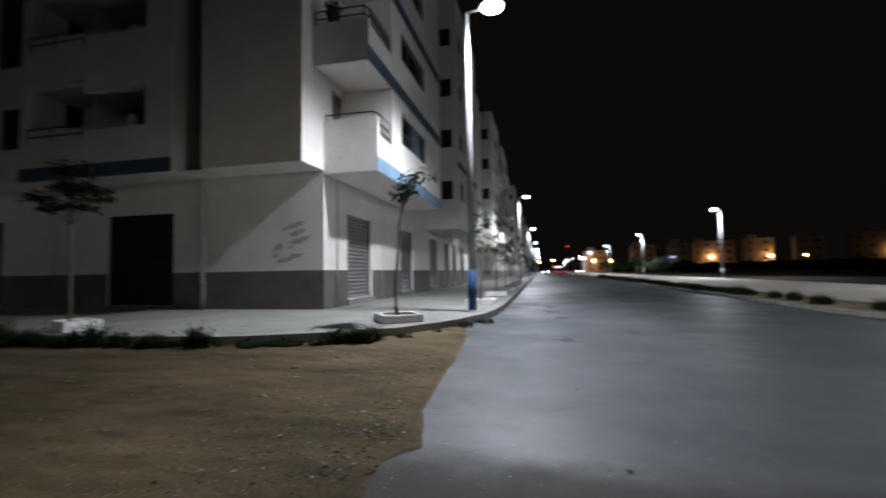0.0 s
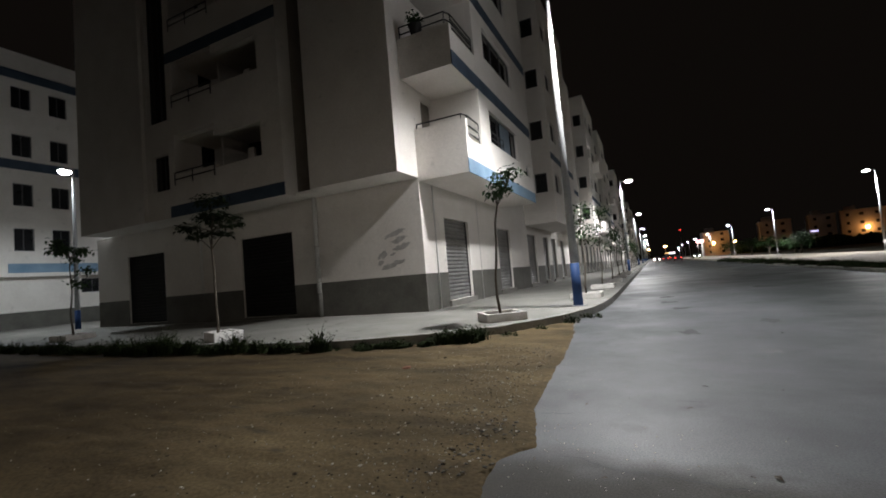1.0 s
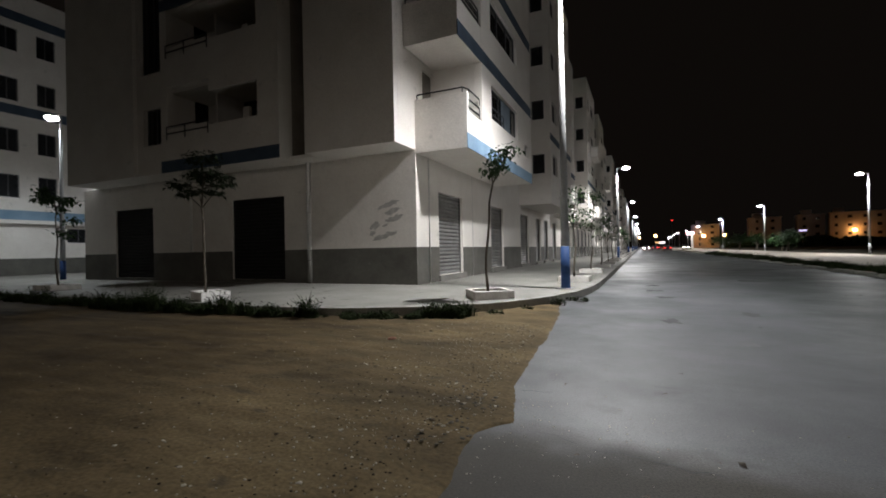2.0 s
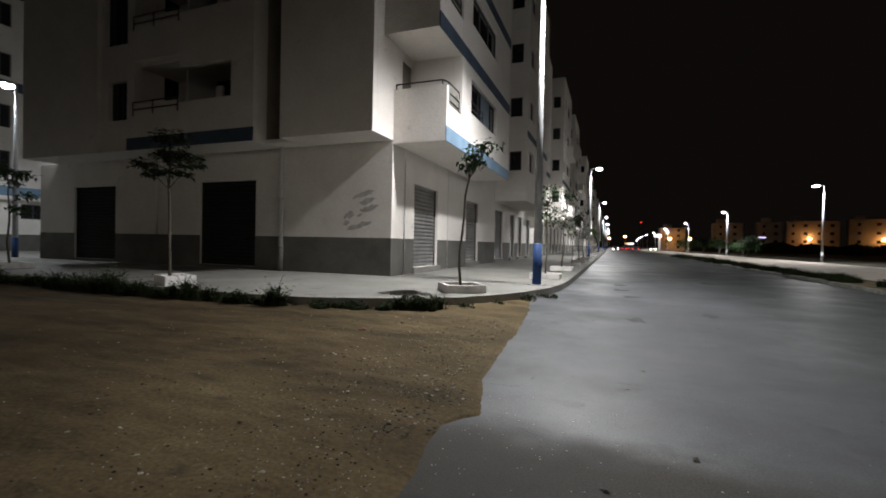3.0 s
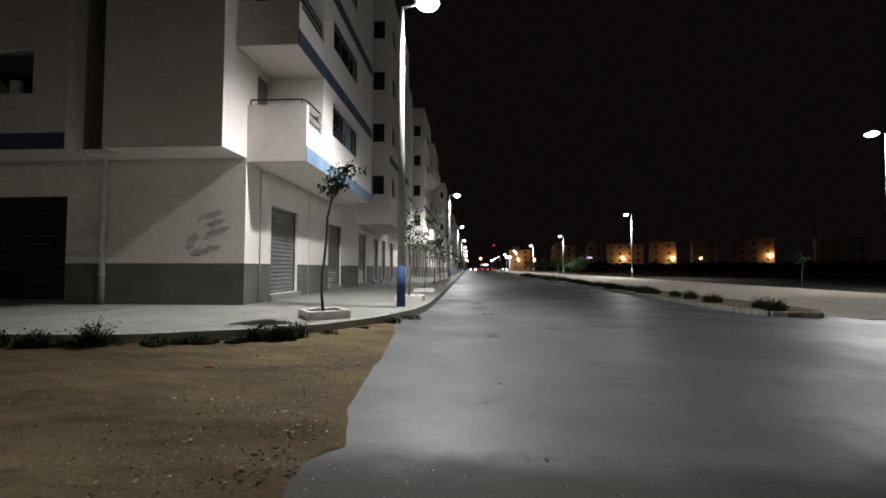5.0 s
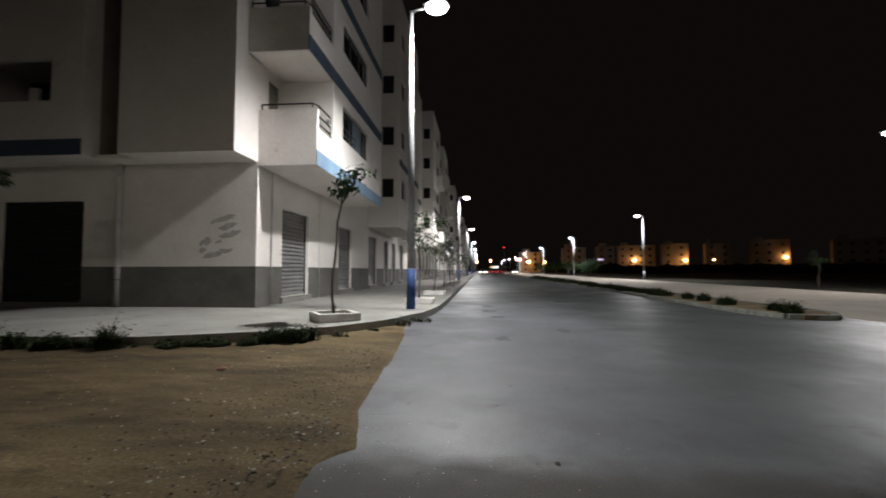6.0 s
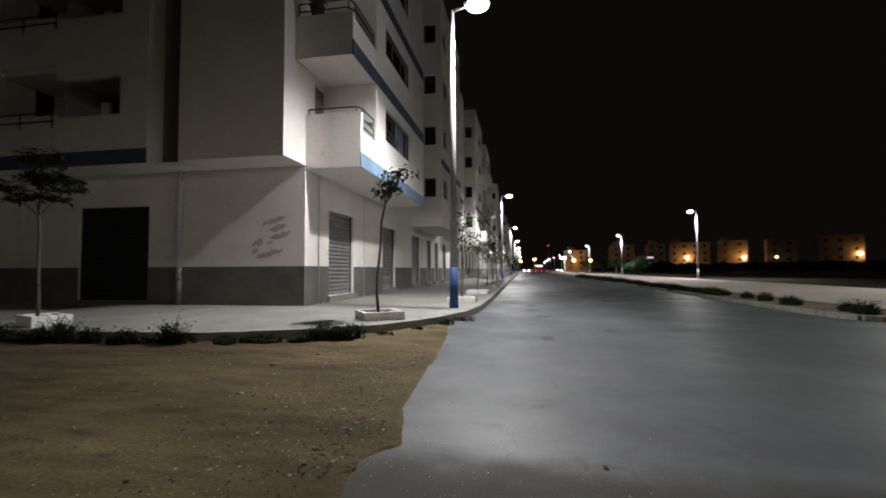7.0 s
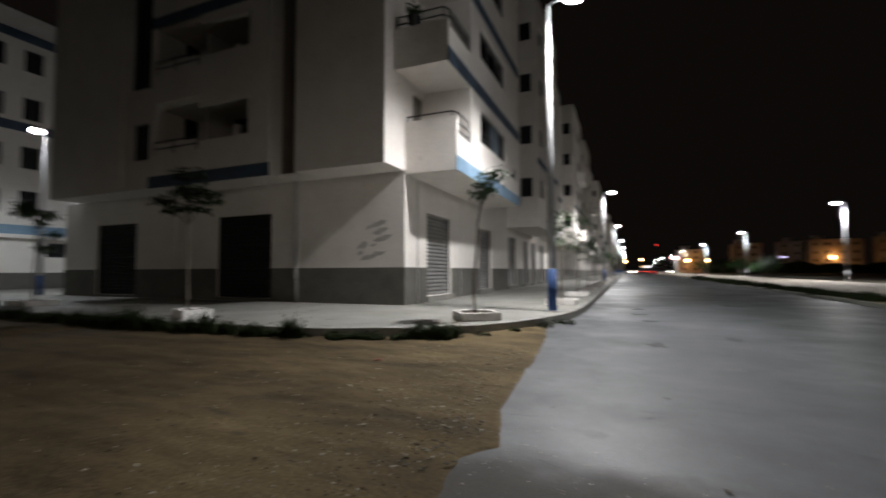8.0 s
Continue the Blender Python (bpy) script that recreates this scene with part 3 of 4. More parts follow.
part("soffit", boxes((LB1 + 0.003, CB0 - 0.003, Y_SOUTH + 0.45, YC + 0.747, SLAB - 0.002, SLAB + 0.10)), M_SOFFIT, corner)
part("recess_side", boxes((LB1 - T, LB1 - 0.01, Y_SOUTH + 0.553, YC + 0.95, SLAB + 0.003, ROOF)), M_RECESS_SHADE, corner)
bm = bmesh.new()
tube(bm, [(-9.78, YC - 0.09, 1.264), (-9.78, YC - 0.09, ROOF - 1)], 0.075, 10)
for z in (2.4, 3.7, 6.2, 9.0):
    tube(bm, [(-9.78, YC - 0.09, z), (-9.78, YC - 0.09, z + 0.06)], 0.092, 10)
part("downpipe", bm, M_PIPE, corner, "white painted downpipe", smooth=True)
bm = bmesh.new()
tube(bm, [(-9.78, YC - 0.09, P_Z), (-9.78, YC - 0.09, 1.262)], 0.078, 10)
tube(bm, [(-9.78, YC - 0.09, 0.9), (-9.78, YC - 0.09, 0.96)], 0.094, 10)
part("downpipe_foot", bm, M_DADO, corner, "pipe foot painted grey with the dado", smooth=True)
bm = bmesh.new()
tube(bm, [(-15.45, YC - 0.05, 1.27), (-15.45, YC - 0.05, SLAB - 0.02)], 0.045, 10)
part("downpipe", bm, M_LIME, corner, "white painted downpipe", smooth=True)
# left block: an open balcony and a dark loggia on every storey
holes = []
for k in range(4):
    z0 = SLAB + k * STOREY
    holes.append((-15.05, -12.95, z0 + 1.50, z0 + 3.0 - 0.05))
    holes.append((-12.95, -10.8, z0 + 1.40, z0 + 2.52))
    part("balcony_floor", boxes((LB0 + T, LB1 - T - 0.003, Y_SOUTH + T + 0.003, YC + 0.9, z0 + 0.003, z0 + 0.15)), M_SOFFIT, corner)
    part("pillar", boxes((-12.42, -12.14, Y_SOUTH + 0.9, Y_SOUTH + 1.02, z0 + 0.153, z0 + 2.15), bevel=0.01), M_PLASTER, corner)
    railing(corner, [(-15.05, Y_SOUTH - 0.04), (-14.1, Y_SOUTH - 0.04), (-12.97, Y_SOUTH - 0.04)], z0 + 1.56, (0.0, -0.24))
    panels("partition_wall", M_PLASTER, corner, (-13.75, -13.67, Y_SOUTH + 0.9, YC + 0.9, z0 + 0.153, z0 + STOREY - 0.003), (LB0 + T + 0.003, -13.755, YC + 0.55, YC + 0.63, z0 + 0.153, z0 + STOREY - 0.003))
part("left_block_wall", holed(bmesh.new(), "y", Y_SOUTH, T, LB0, LB1, SLAB, ROOF, holes), M_PLASTER, corner)
panels("left_block_wall", M_PLASTER, corner, (LB1 - T, LB1, Y_SOUTH + T + 0.003, Y_SOUTH + 0.55, SLAB + 0.003, ROOF), (LB0, LB0 + T, Y_SOUTH + T + 0.003, YC - 0.003, SLAB, ROOF))
for k in (0, 2, 3):
    z0 = SLAB + k * STOREY
    part("blue_band", boxes((LB0, LB1, Y_SOUTH - 0.008, Y_SOUTH + 0.02, z0 - 0.004, z0 + 0.40)), M_SLATE_UNLIT, corner, "blue painted band at the slab edge")
# added sheet behind the openings; the rooms' darkness is put into its colour
part("dark_backing", boxes((-21.0, XF - T - 0.05, YC + 1.0, YC + 1.2, SLAB + 0.01, ROOF - 0.2)), M_DARK, corner)
# stair recess and end block
RC0 = -16.95
rh = [(-16.55, -15.5, 5.15, 6.5), (-16.75, -15.45, 7.75, 15.0)]
part("stair_wall", holed(bmesh.new(), "y", Y_SOUTH + 0.12, T, RC0, LB0, SLAB, ROOF, rh), M_PLASTER, corner)
for h in rh:
    window(corner, "y", Y_SOUTH + 0.27, 1, *h, mullions=1)
panels("end_block_wall", M_PLASTER, corner, (-21.3, RC0, Y_SOUTH, Y_SOUTH + T, SLAB, ROOF), (-21.3, -21.3 + T, Y_SOUTH + T + 0.003, 40, SLAB, ROOF), (RC0 - T, RC0, Y_SOUTH + T + 0.003, YC, SLAB, ROOF))
part("soffit", boxes((-21.28, LB1 - 0.02, Y_SOUTH + 0.02, YC - 0.003, SLAB - 0.004, SLAB + 0.10)), M_SOFFIT, corner)
part("roof", boxes((-21.3, XF - T, Y_SOUTH + T, END_Y, ROOF - 0.4, ROOF - 0.15)), M_SOFFIT, corner)
part("rear_wall", boxes((-21.3, XF, END_Y - T, END_Y, P_Z, ROOF - 0.42)), M_PLASTER, corner)

# blocks that carry the row on along the street
row_block = thing("apartment_building", "white apartment block with shallow balconies over closed shops", "building", group="street row")
RY = 64.0
ground_floor_east(row_block, RY, RY + 46, [(RY + 2 + 4.4 * k, RY + 4.3 + 4.4 * k) for k in range(10)])
rholes = []
for k in range(4):
    rholes += [(RY + 1.0 + 11 * j, RY + 2.2 + 11 * j, SLAB + 1.1 + k * STOREY, SLAB + 2.3 + k * STOREY) for j in range(4)]
upper_wall_east(row_block, RY, RY + 46, rholes)
for h in rholes:
    window(row_block, "x", XF - 0.1, -1, *h)
for j in range(4):
    loggia_bay(row_block, RY + 3.0 + 11 * j, RY + 10.2 + 11 * j, -4.2 if j % 2 else -4.8, seed=j + 1)
part("roof", boxes((-20, XF - T, RY, RY + 46, ROOF - 0.4, ROOF - 0.15)), M_SOFFIT, row_block)
panels("side_wall", M_PLASTER, row_block, (-20, XF - T - 0.003, RY, RY + T, P_Z, ROOF - 0.42), (-20, XF - T - 0.003, RY + 46 - T, RY + 46, P_Z, ROOF - 0.42))
for k in (1, 2):
    copy_thing(row_block, pose(0, 47 * k, 0))

# block across the lane
across = thing("apartment_building", "white apartment block with blue bands across the lane", "building")
BX = -33.5
bh = []
for ya in (6.2, 9.4, 12.6, 14.45, 18.0, 21.0):
    for zc in (4.75, 7.45, 10.45, 13.4):
        bh.append((ya, ya + 0.95, zc, zc + 1.35))
bh += [(15.9, 17.2, 2.1, 3.0)]
part("wall", holed(bmesh.new(), "x", BX, -T, 2.0, 40.0, 0.05, 16.9, bh), M_PLASTER, across)
for h in bh:
    window(across, "x", BX - 0.1, -1, *h)
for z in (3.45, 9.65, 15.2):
    part("blue_band", boxes((BX - 0.02, BX + 0.05, 12.3 if z < 4 else 2, 40, z, z + 0.55)), M_BLUE if z < 4 else M_SLATE_UNLIT, across)
part("dado", boxes((BX - 0.002, BX + 0.01, 2, 40, 0.05, 1.15)), M_DADO, across)
part("ledge", boxes((BX + 0.003, BX + 0.4, 2, 40, 3.2, 3.42)), M_PLASTER, across)
panels("side_wall", M_PLASTER, across, (BX - 14, BX - T - 0.003, 2, 2 + T, 0.05, 16.9), (BX - 14, BX - T - 0.003, 40 - T, 40, 0.05, 16.9), (BX - 14, BX - T - 0.003, 2, 40, 16.5, 16.7), (BX - 4.0, BX - 3.8, 2 + T, 40 - T, 0.05, 16.4))


wall_lamp = thing("wall_lamp", "small square white lamp glowing on the wall", "wall lamp", (BX, 17.6, 5.0))
part("backplate", boxes((0.003, 0.08, -0.36, 0.36, 0.0, 0.5), bevel=0.02), M_RAIL, wall_lamp)
part("diffuser", boxes((0.083, 0.20, -0.30, 0.30, 0.06, 0.44), bevel=0.03), glow("wall_lamp_glow", LED, 6), wall_lamp, "glowing white panel")


# ---- street lamps ----
def street_lamp(label, height, arm, base_blue=True, watt=LED_WATT, lit=True, group="street lamps"):
    """A tapered steel post with a short bent arm and an LED head; the arm points along +x when built."""
    s = thing("street_lamp", label, "street lamp", group=group)
    bm = bmesh.new()
    tube(bm, [(0, 0, 1.03), (0, 0, height * 0.5), (0, 0, height)], [0.100, 0.078, 0.042], 14)
    tube(bm, [(0, 0, 0), (0, 0, 1.03)], [0.10, 0.098], 14)
    part("post", bm, M_GALV, s, smooth=True)
    if base_blue:
        bm = bmesh.new()
        tube(bm, [(0, 0, 0.02), (0, 0, 1.02)], [0.112, 0.108], 14)
        part("painted_base", bm, M_POSTBLUE, s, "dark blue painted post foot", smooth=True)
    part("base_plate", boxes((-0.17, 0.17, -0.17, 0.17, 0.0, 0.02), bevel=0.004), M_GALV, s)
    bm = bmesh.new()
    tube(bm, [(0, 0, height - 0.06), (arm * 0.2, 0, height + 0.0), (arm * 0.7, 0, height - 0.01)], 0.032, 8)
    part("arm", bm, M_GALV, s, smooth=True)
    bm = bmesh.new()
    box(bm, arm * 0.6, arm * 0.6 + 0.62, -0.15, 0.15, height - 0.04, height + 0.06, bevel=0.035)
    head = part("lamp_head", bm, M_HEAD, s)
    bm = bmesh.new()
    bmesh.ops.create_uvsphere(bm, u_segments=14, v_segments=8, radius=1.0, matrix=Matrix.Translation((arm * 0.6 + 0.33, 0, height - 0.05)) @ Matrix.Diagonal((0.28, 0.25, 0.13, 1)))
    part("diffuser", bm, M_LEDGLOW, head, "glowing white LED diffuser", smooth=True)
    return s


POST = street_lamp("tall galvanised street lamp with blue foot, lit", 7.66, 0.62)
POST.matrix_basis = pose(-1.69, 10.97, P_Z, 0, 0, -15.3)
LAMPS = [(-1.67, 10.78, P_Z, 0)]
for y in (-19.0, 40.2, 71.5, 107, 141, 175, 210, 245):
    z = P_Z if y > 0 else 0.0
    copy_thing(POST, pose(-1.78, y, z))
    LAMPS.append((-1.78, y, z, 0))
lane_lamp = copy_thing(POST, pose(-24.0, 11.2, 0.0, 0, 0, 180))
LAMPS.append((-24.0, 11.2, 0.0, 180))
plain = street_lamp("tall galvanised street lamp beside the far carriageway, lit", 7.86, 0.55, base_blue=False, group="far side lamps")
RIGHT = [(20.6, 22.8), (21.0, -12.0), (20.2, 56.0), (19.6, 93.0), (19.3, 134), (19.0, 178), (18.8, 222), (18.6, 266), (19, 310), (20, 355), (21, 400), (23, 450), (26, 510)]
for i, (x, y) in enumerate(RIGHT):
    m = pose(x, y, 0.0, 0, 0, 180)
    if i == 0:
        plain.matrix_basis = m
    else:
        copy_thing(plain, m)
    LAMPS.append((x, y, 0.0, 180))
for x, y, z, turn in LAMPS:
    s = 1 if turn == 0 else -1
    if y > 240:
        continue
    high = z + (7.66 if x < 5 else 7.86) - 0.30
    if x < -5:                      # the lane
        watt, tilt, ahead = 0.36, 5, 0
    elif x > 5:                     # the far carriageway, heads raised towards the facades
        watt, tilt, ahead = (0.20, 14, 10) if y < 0 else (0.68, 14, 0) if y < 30 else (2.4, 10, 0)
    elif y < 0:                     # the next of the row, behind the start
        watt, tilt, ahead = 0.40, 5, 14
    else:
        watt, tilt, ahead = (1.33, 5, 0) if y < 12 else (1.0, 5, 0)
    lamp_light("lamp_light", pose(x + s * 0.66, y, high, ahead, -tilt * s, 0), LED_WATT * watt, (0.80, 0.90, 1.0) if x < -5 else (1.0, 0.90, 0.78) if y < 0 else LED, blend=0.82 if -5 < x < 0 and 0 < y < 12 else 0.45)


# ---- planters, young trees and weeds ----
def planter(at, label, w=0.95, d=0.75, h=0.16, turn=0, mat=M_WHITEBOX):
    s = thing("planter", label, "planter", at, group="street planters")
    s.matrix_basis = pose(*at, 0, 0, turn)
    t = 0.09
    bm = boxes((-w / 2, w / 2, -d / 2, -d / 2 + t, 0, h), (-w / 2, w / 2, d / 2 - t, d / 2, 0, h), (-w / 2, -w / 2 + t, -d / 2 + t, d / 2 - t, 0, h), (w / 2 - t, w / 2, -d / 2 + t, d / 2 - t, 0, h), bevel=0.012)
    part("rim", bm, mat, s)
    bm = bmesh.new()
    bmesh.ops.create_grid(bm, x_segments=8, y_segments=8, size=0.5, matrix=Matrix.Diagonal((w - 2 * t, d - 2 * t, 1, 1)))
    for v in bm.verts:
        v.co.z = 0.07 + 0.03 * noise.noise(v.co * 6 + Vector(at))
    part("soil", bm, M_SOIL, s)
    return s


def leaf(bm, at, direction, length, rnd):
    """One pointed leaf, folded along its midrib."""
    d = Vector(direction).normalized()
    side = d.cross(Vector((rnd.uniform(-0.3, 0.3), rnd.uniform(-0.3, 0.3), 1))).normalized()
    up = side.cross(d)
    at = Vector(at)
    w = length * 0.27
    a = bm.verts.new(at)
    b = bm.verts.new(at + d * length * 0.45 + side * w + up * w * 0.35)
    c = bm.verts.new(at + d * length - up * length * 0.18)
    e = bm.verts.new(at + d * length * 0.45 - side * w + up * w * 0.35)
    f = bm.verts.new(at + d * length * 0.5)
    bm.faces.new((a, f, b))
    bm.faces.new((f, c, b))
    bm.faces.new((a, e, f))
    bm.faces.new((f, e, c))


def young_tree(at, label, height, spread, lean, seed, leaves=420, flat=0.5, leaf_len=0.12, bend=2.0, puff=0.11, top=0.72):
    """A thin curved trunk, a few limbs and leaf clusters with gaps."""
    rnd = random.Random(seed)
    s = thing("tree", label, "tree", at, group="young street trees")
    bm = bmesh.new()
    lx, ly = lean
    trunk = [(lx * (k / 7) ** bend + 0.03 * math.sin(k * 1.3 + seed), ly * (k / 7) ** 2 + 0.02 * math.cos(k * 1.7), height * top * k / 7) for k in range(8)]
    tube(bm, trunk, [0.032 - 0.0022 * k for k in range(8)], 8)
    tips = []
    for j in range(8):
        k0 = Vector(trunk[rnd.choice((5, 6, 7, 7, 7))])
        ang = rnd.uniform(0, 6.28)
        r = spread * rnd.uniform(0.35, 1.0)
        up = height * (1 - top) * rnd.uniform(-0.2, 1.0)
        end = k0 + Vector((r * math.cos(ang), r * math.sin(ang), up))
        mid = k0.lerp(end, 0.5) + Vector((0, 0, 0.05))
        tube(bm, [k0, mid, end], [0.014, 0.010, 0.005], 5)
        tips += [mid.lerp(end, 0.5), end, end + Vector((0.08 * math.cos(ang), 0.08 * math.sin(ang), -0.05))]
    part("trunk", bm, M_BARK, s, smooth=True)
    bm = bmesh.new()
    for _ in range(leaves):
        c = rnd.choice(tips)
        p = c + Vector((rnd.gauss(0, puff), rnd.gauss(0, puff), rnd.gauss(0, puff * flat)))
        leaf(bm, p, (rnd.uniform(-1, 1), rnd.uniform(-1, 1), rnd.uniform(-0.9, 0.35)), leaf_len * rnd.uniform(0.6, 1.25), rnd)
    part("crown", bm, M_LEAF, s)
    return s


def layered_tree(at):
    """A thin trunk under flat, separate plates of dark leaves."""
    rnd = random.Random(51)
    s = thing("tree", "young tree with flat separate plates of dark leaves", "tree", at, group="young street trees")
    plates = [(0.02, 0.0, 3.02, 0.34, 0.12), (-0.28, 0.12, 2.70, 0.26, 0.07), (0.18, -0.05, 2.70, 0.28, 0.07), (-0.76, 0.0, 2.52, 0.24, 0.07), (0.50, 0.1, 2.60, 0.18, 0.06), (0.66, 0.0, 2.42, 0.17, 0.05), (0.0, -0.1, 2.30, 0.26, 0.04), (-0.52, -0.05, 2.28, 0.11, 0.03), (0.56, -0.12, 2.24, 0.11, 0.04), (0.02, 0.05, 2.52, 0.12, 0.09)]
    bm = bmesh.new()
    trunk = [(0.03 * math.sin(k * 1.1), 0.02 * math.cos(k * 1.7), 2.75 * k / 7) for k in range(8)]
    tube(bm, trunk, [0.036 - 0.0024 * k for k in range(8)], 8)
    for px, py, pz, pr, ph in plates:
        k0 = Vector(trunk[5 if pz < 2.4 else 6])
        end = Vector((px, py, pz - 0.02))
        tube(bm, [k0, k0.lerp(end, 0.55) + Vector((0, 0, 0.05)), end], [0.013, 0.010, 0.005], 5)
    part("trunk", bm, M_BARK, s, smooth=True)
    bm = bmesh.new()
    for px, py, pz, pr, ph in plates:
        for _ in range(int(60 + 900 * pr * pr * 2)):
            a, r = rnd.uniform(0, 6.283), pr * math.sqrt(rnd.random()) * rnd.uniform(0.8, 1.15)
            leaf(bm, (px + r * math.cos(a), py + r * math.sin(a), pz + rnd.gauss(0, ph * 0.6)), (math.cos(a) + rnd.uniform(-0.8, 0.8), math.sin(a) + rnd.uniform(-0.8, 0.8), rnd.uniform(-0.6, 0.3)), rnd.uniform(0.07, 0.14), rnd)
    part("crown", bm, M_LEAF_UNLIT, s)
    return s


planter((-2.86, 8.62, P_Z), "low whitewashed concrete planter at the pavement corner", w=0.82, d=0.8, turn=34)
young_tree((-2.98, 8.9, P_Z + 0.06), "slender young tree in the corner planter", 3.05, 0.20, (0.40, 0.0), 3, leaves=300, flat=1.1, leaf_len=0.13, bend=5.0, puff=0.07, top=0.88)
for k in range(14):
    y = 13.3 + 4.6 * k
    if abs(y - 40.2) < 1.5:
        y += 1.6
    planter((-1.78, y, P_Z), "low whitewashed concrete planter along the kerb", w=0.84, d=0.74)
    young_tree((-1.78, y, P_Z + 0.06), "slender young street tree in a planter", 2.95 + 0.25 * math.sin(k * 2.1), 0.22, (0.12 * math.sin(k), 0.1), 10 + k, leaves=330 if k < 4 else 200, flat=1.0, puff=0.11)
planter((-8.58, 6.68, P_Z), "low whitewashed planter half hidden by weeds", w=0.8, d=0.58, h=0.2, turn=-22, mat=M_LIME)
layered_tree((-8.68, 6.62, P_Z + 0.04))
planter((-16.4, 7.5, P_Z), "low whitewashed planter at the pavement edge", w=1.0, d=0.8)
young_tree((-16.4, 7.5, P_Z + 0.06), "young tree with a thin crown, unlit", 3.1, 0.55, (0.0, 0.0), 52, leaves=560, flat=0.5, leaf_len=0.15, top=0.8)


plant_pot((-5.35, 10.80, SLAB - 0.10 + STOREY + 1.17))


def weed_clump(at, size, height, blades, rnd, bm):
    for _ in range(blades):
        a, r = rnd.uniform(0, 6.28), size * math.sqrt(rnd.random())
        x, y = at[0] + r * math.cos(a), at[1] + r * math.sin(a) * 0.6
        h = height * rnd.uniform(0.45, 1.1) * (1.15 - 0.6 * r / size)
        bend = Vector((rnd.gauss(0, 0.35), rnd.gauss(0, 0.35), 0)) * h
        w = 0.009 + 0.006 * rnd.random()
        side = Vector((math.cos(a + 1.2), math.sin(a + 1.2), 0)) * w
        p0 = Vector((x, y, at[2] - 0.01))
        p1 = p0 + Vector((0, 0, h * 0.6)) + bend * 0.35
        p2 = p0 + Vector((0, 0, h)) + bend
        v = [bm.verts.new(q) for q in (p0 - side, p0 + side, p1 + side * 0.8, p1 - side * 0.8, p2)]
        bm.faces.new(v[:4])
        bm.faces.new((v[3], v[2], v[4]))
        for q in (p1, p1.lerp(p2, 0.5), p2):
            if rnd.random() < 0.75:
                leaf(bm, q, (rnd.uniform(-1, 1), rnd.uniform(-1, 1), rnd.uniform(-0.2, 0.9)), rnd.uniform(0.035, 0.07), rnd)


def weed_thing(at, size, height, blades, seed, label="dark clump of weeds at the foot of the kerb", group="kerb weeds"):
    bm = bmesh.new()
    weed_clump((0, 0, 0), size, height, blades, random.Random(seed), bm)
    ob = part("weeds", bm, M_WEED)
    ob.matrix_basis = pose(*at)
    return tagged(ob, label, "weeds", group)


rnd = random.Random(21)
for i, (x, y, size, h) in enumerate([
        (-2.95, 6.72, 0.36, 0.22), (-2.75, 6.95, 0.20, 0.30), (-3.2, 6.6, 0.18, 0.28), (-3.45, 6.45, 0.22, 0.12), (-2.35, 7.4, 0.16, 0.10), (-1.95, 8.1, 0.14, 0.10), (-1.55, 9.0, 0.14, 0.13), (-1.25, 9.75, 0.20, 0.14),
        (-3.9, 6.35, 0.2, 0.07), (-4.5, 6.12, 0.18, 0.08), (-5.3, 5.98, 0.24, 0.30), (-5.75, 5.95, 0.12, 0.12), (-6.1, 5.93, 0.30, 0.28), (-6.7, 5.9, 0.22, 0.22), (-7.3, 5.88, 0.30, 0.34), (-7.8, 5.85, 0.25, 0.16), (-8.5, 5.85, 0.38, 0.30), (-9.3, 5.82, 0.45, 0.36),
        (-10.2, 5.85, 0.45, 0.40), (-11.0, 5.85, 0.38, 0.28), (-11.9, 5.9, 0.32, 0.34), (-12.9, 5.9, 0.35, 0.2), (-13.8, 5.95, 0.45, 0.34), (-15.0, 6.0, 0.4, 0.26), (-16.2, 6.05, 0.45, 0.36), (-17.6, 6.1, 0.45, 0.30), (-19.2, 6.15, 0.45, 0.28)]):
    weed_thing((x, y, 0.02), size * rnd.uniform(0.75, 1.2), h * rnd.uniform(0.8, 1.45), int((70 if x > -2.5 else 190) * size / 0.3 * rnd.uniform(0.6, 1.2)), 100 + i)
for i in range(34):
    x = -2.6 - 16.5 * (i + rnd.random()) / 34
    y = float(np.interp(x, [-20, -9, -6.3, -5.0, -4.1, -3.3, -2.55], [6.2, 5.96, 6.02, 6.16, 6.48, 6.86, 7.45])) - 0.05
    weed_thing((x, y, 0.02), rnd.uniform(0.14, 0.32), rnd.uniform(0.06, 0.16) * (1.0 if x > -5 else 1.5), int(rnd.uniform(50, 130)), 400 + i, "low creeping weeds at the kerb foot")
for i, (y, size, h) in enumerate([(11.5, 0.32, 0.30), (12.2, 0.22, 0.30), (14.1, 0.30, 0.30), (15.75, 0.24, 0.34), (16.95, 0.22, 0.26), (18.9, 0.5, 0.28), (19.9, 0.45, 0.32), (21.2, 0.5, 0.26), (22.9, 0.6, 0.26), (24.7, 0.5, 0.28), (26.4, 0.6, 0.3), (29.0, 0.6, 0.28), (32.2, 0.7, 0.34), (36.2, 0.8, 0.4), (40, 0.9, 0.4), (45, 0.9, 0.4), (51, 1.0, 0.4), (58, 1.0, 0.5)]):
    weed_thing((7.6 + 0.12 * math.sin(i * 2.2), y, 0.10), size, h, int(240 * size / 0.3), 200 + i, "scrubby green weeds on the dusty median", "median weeds")

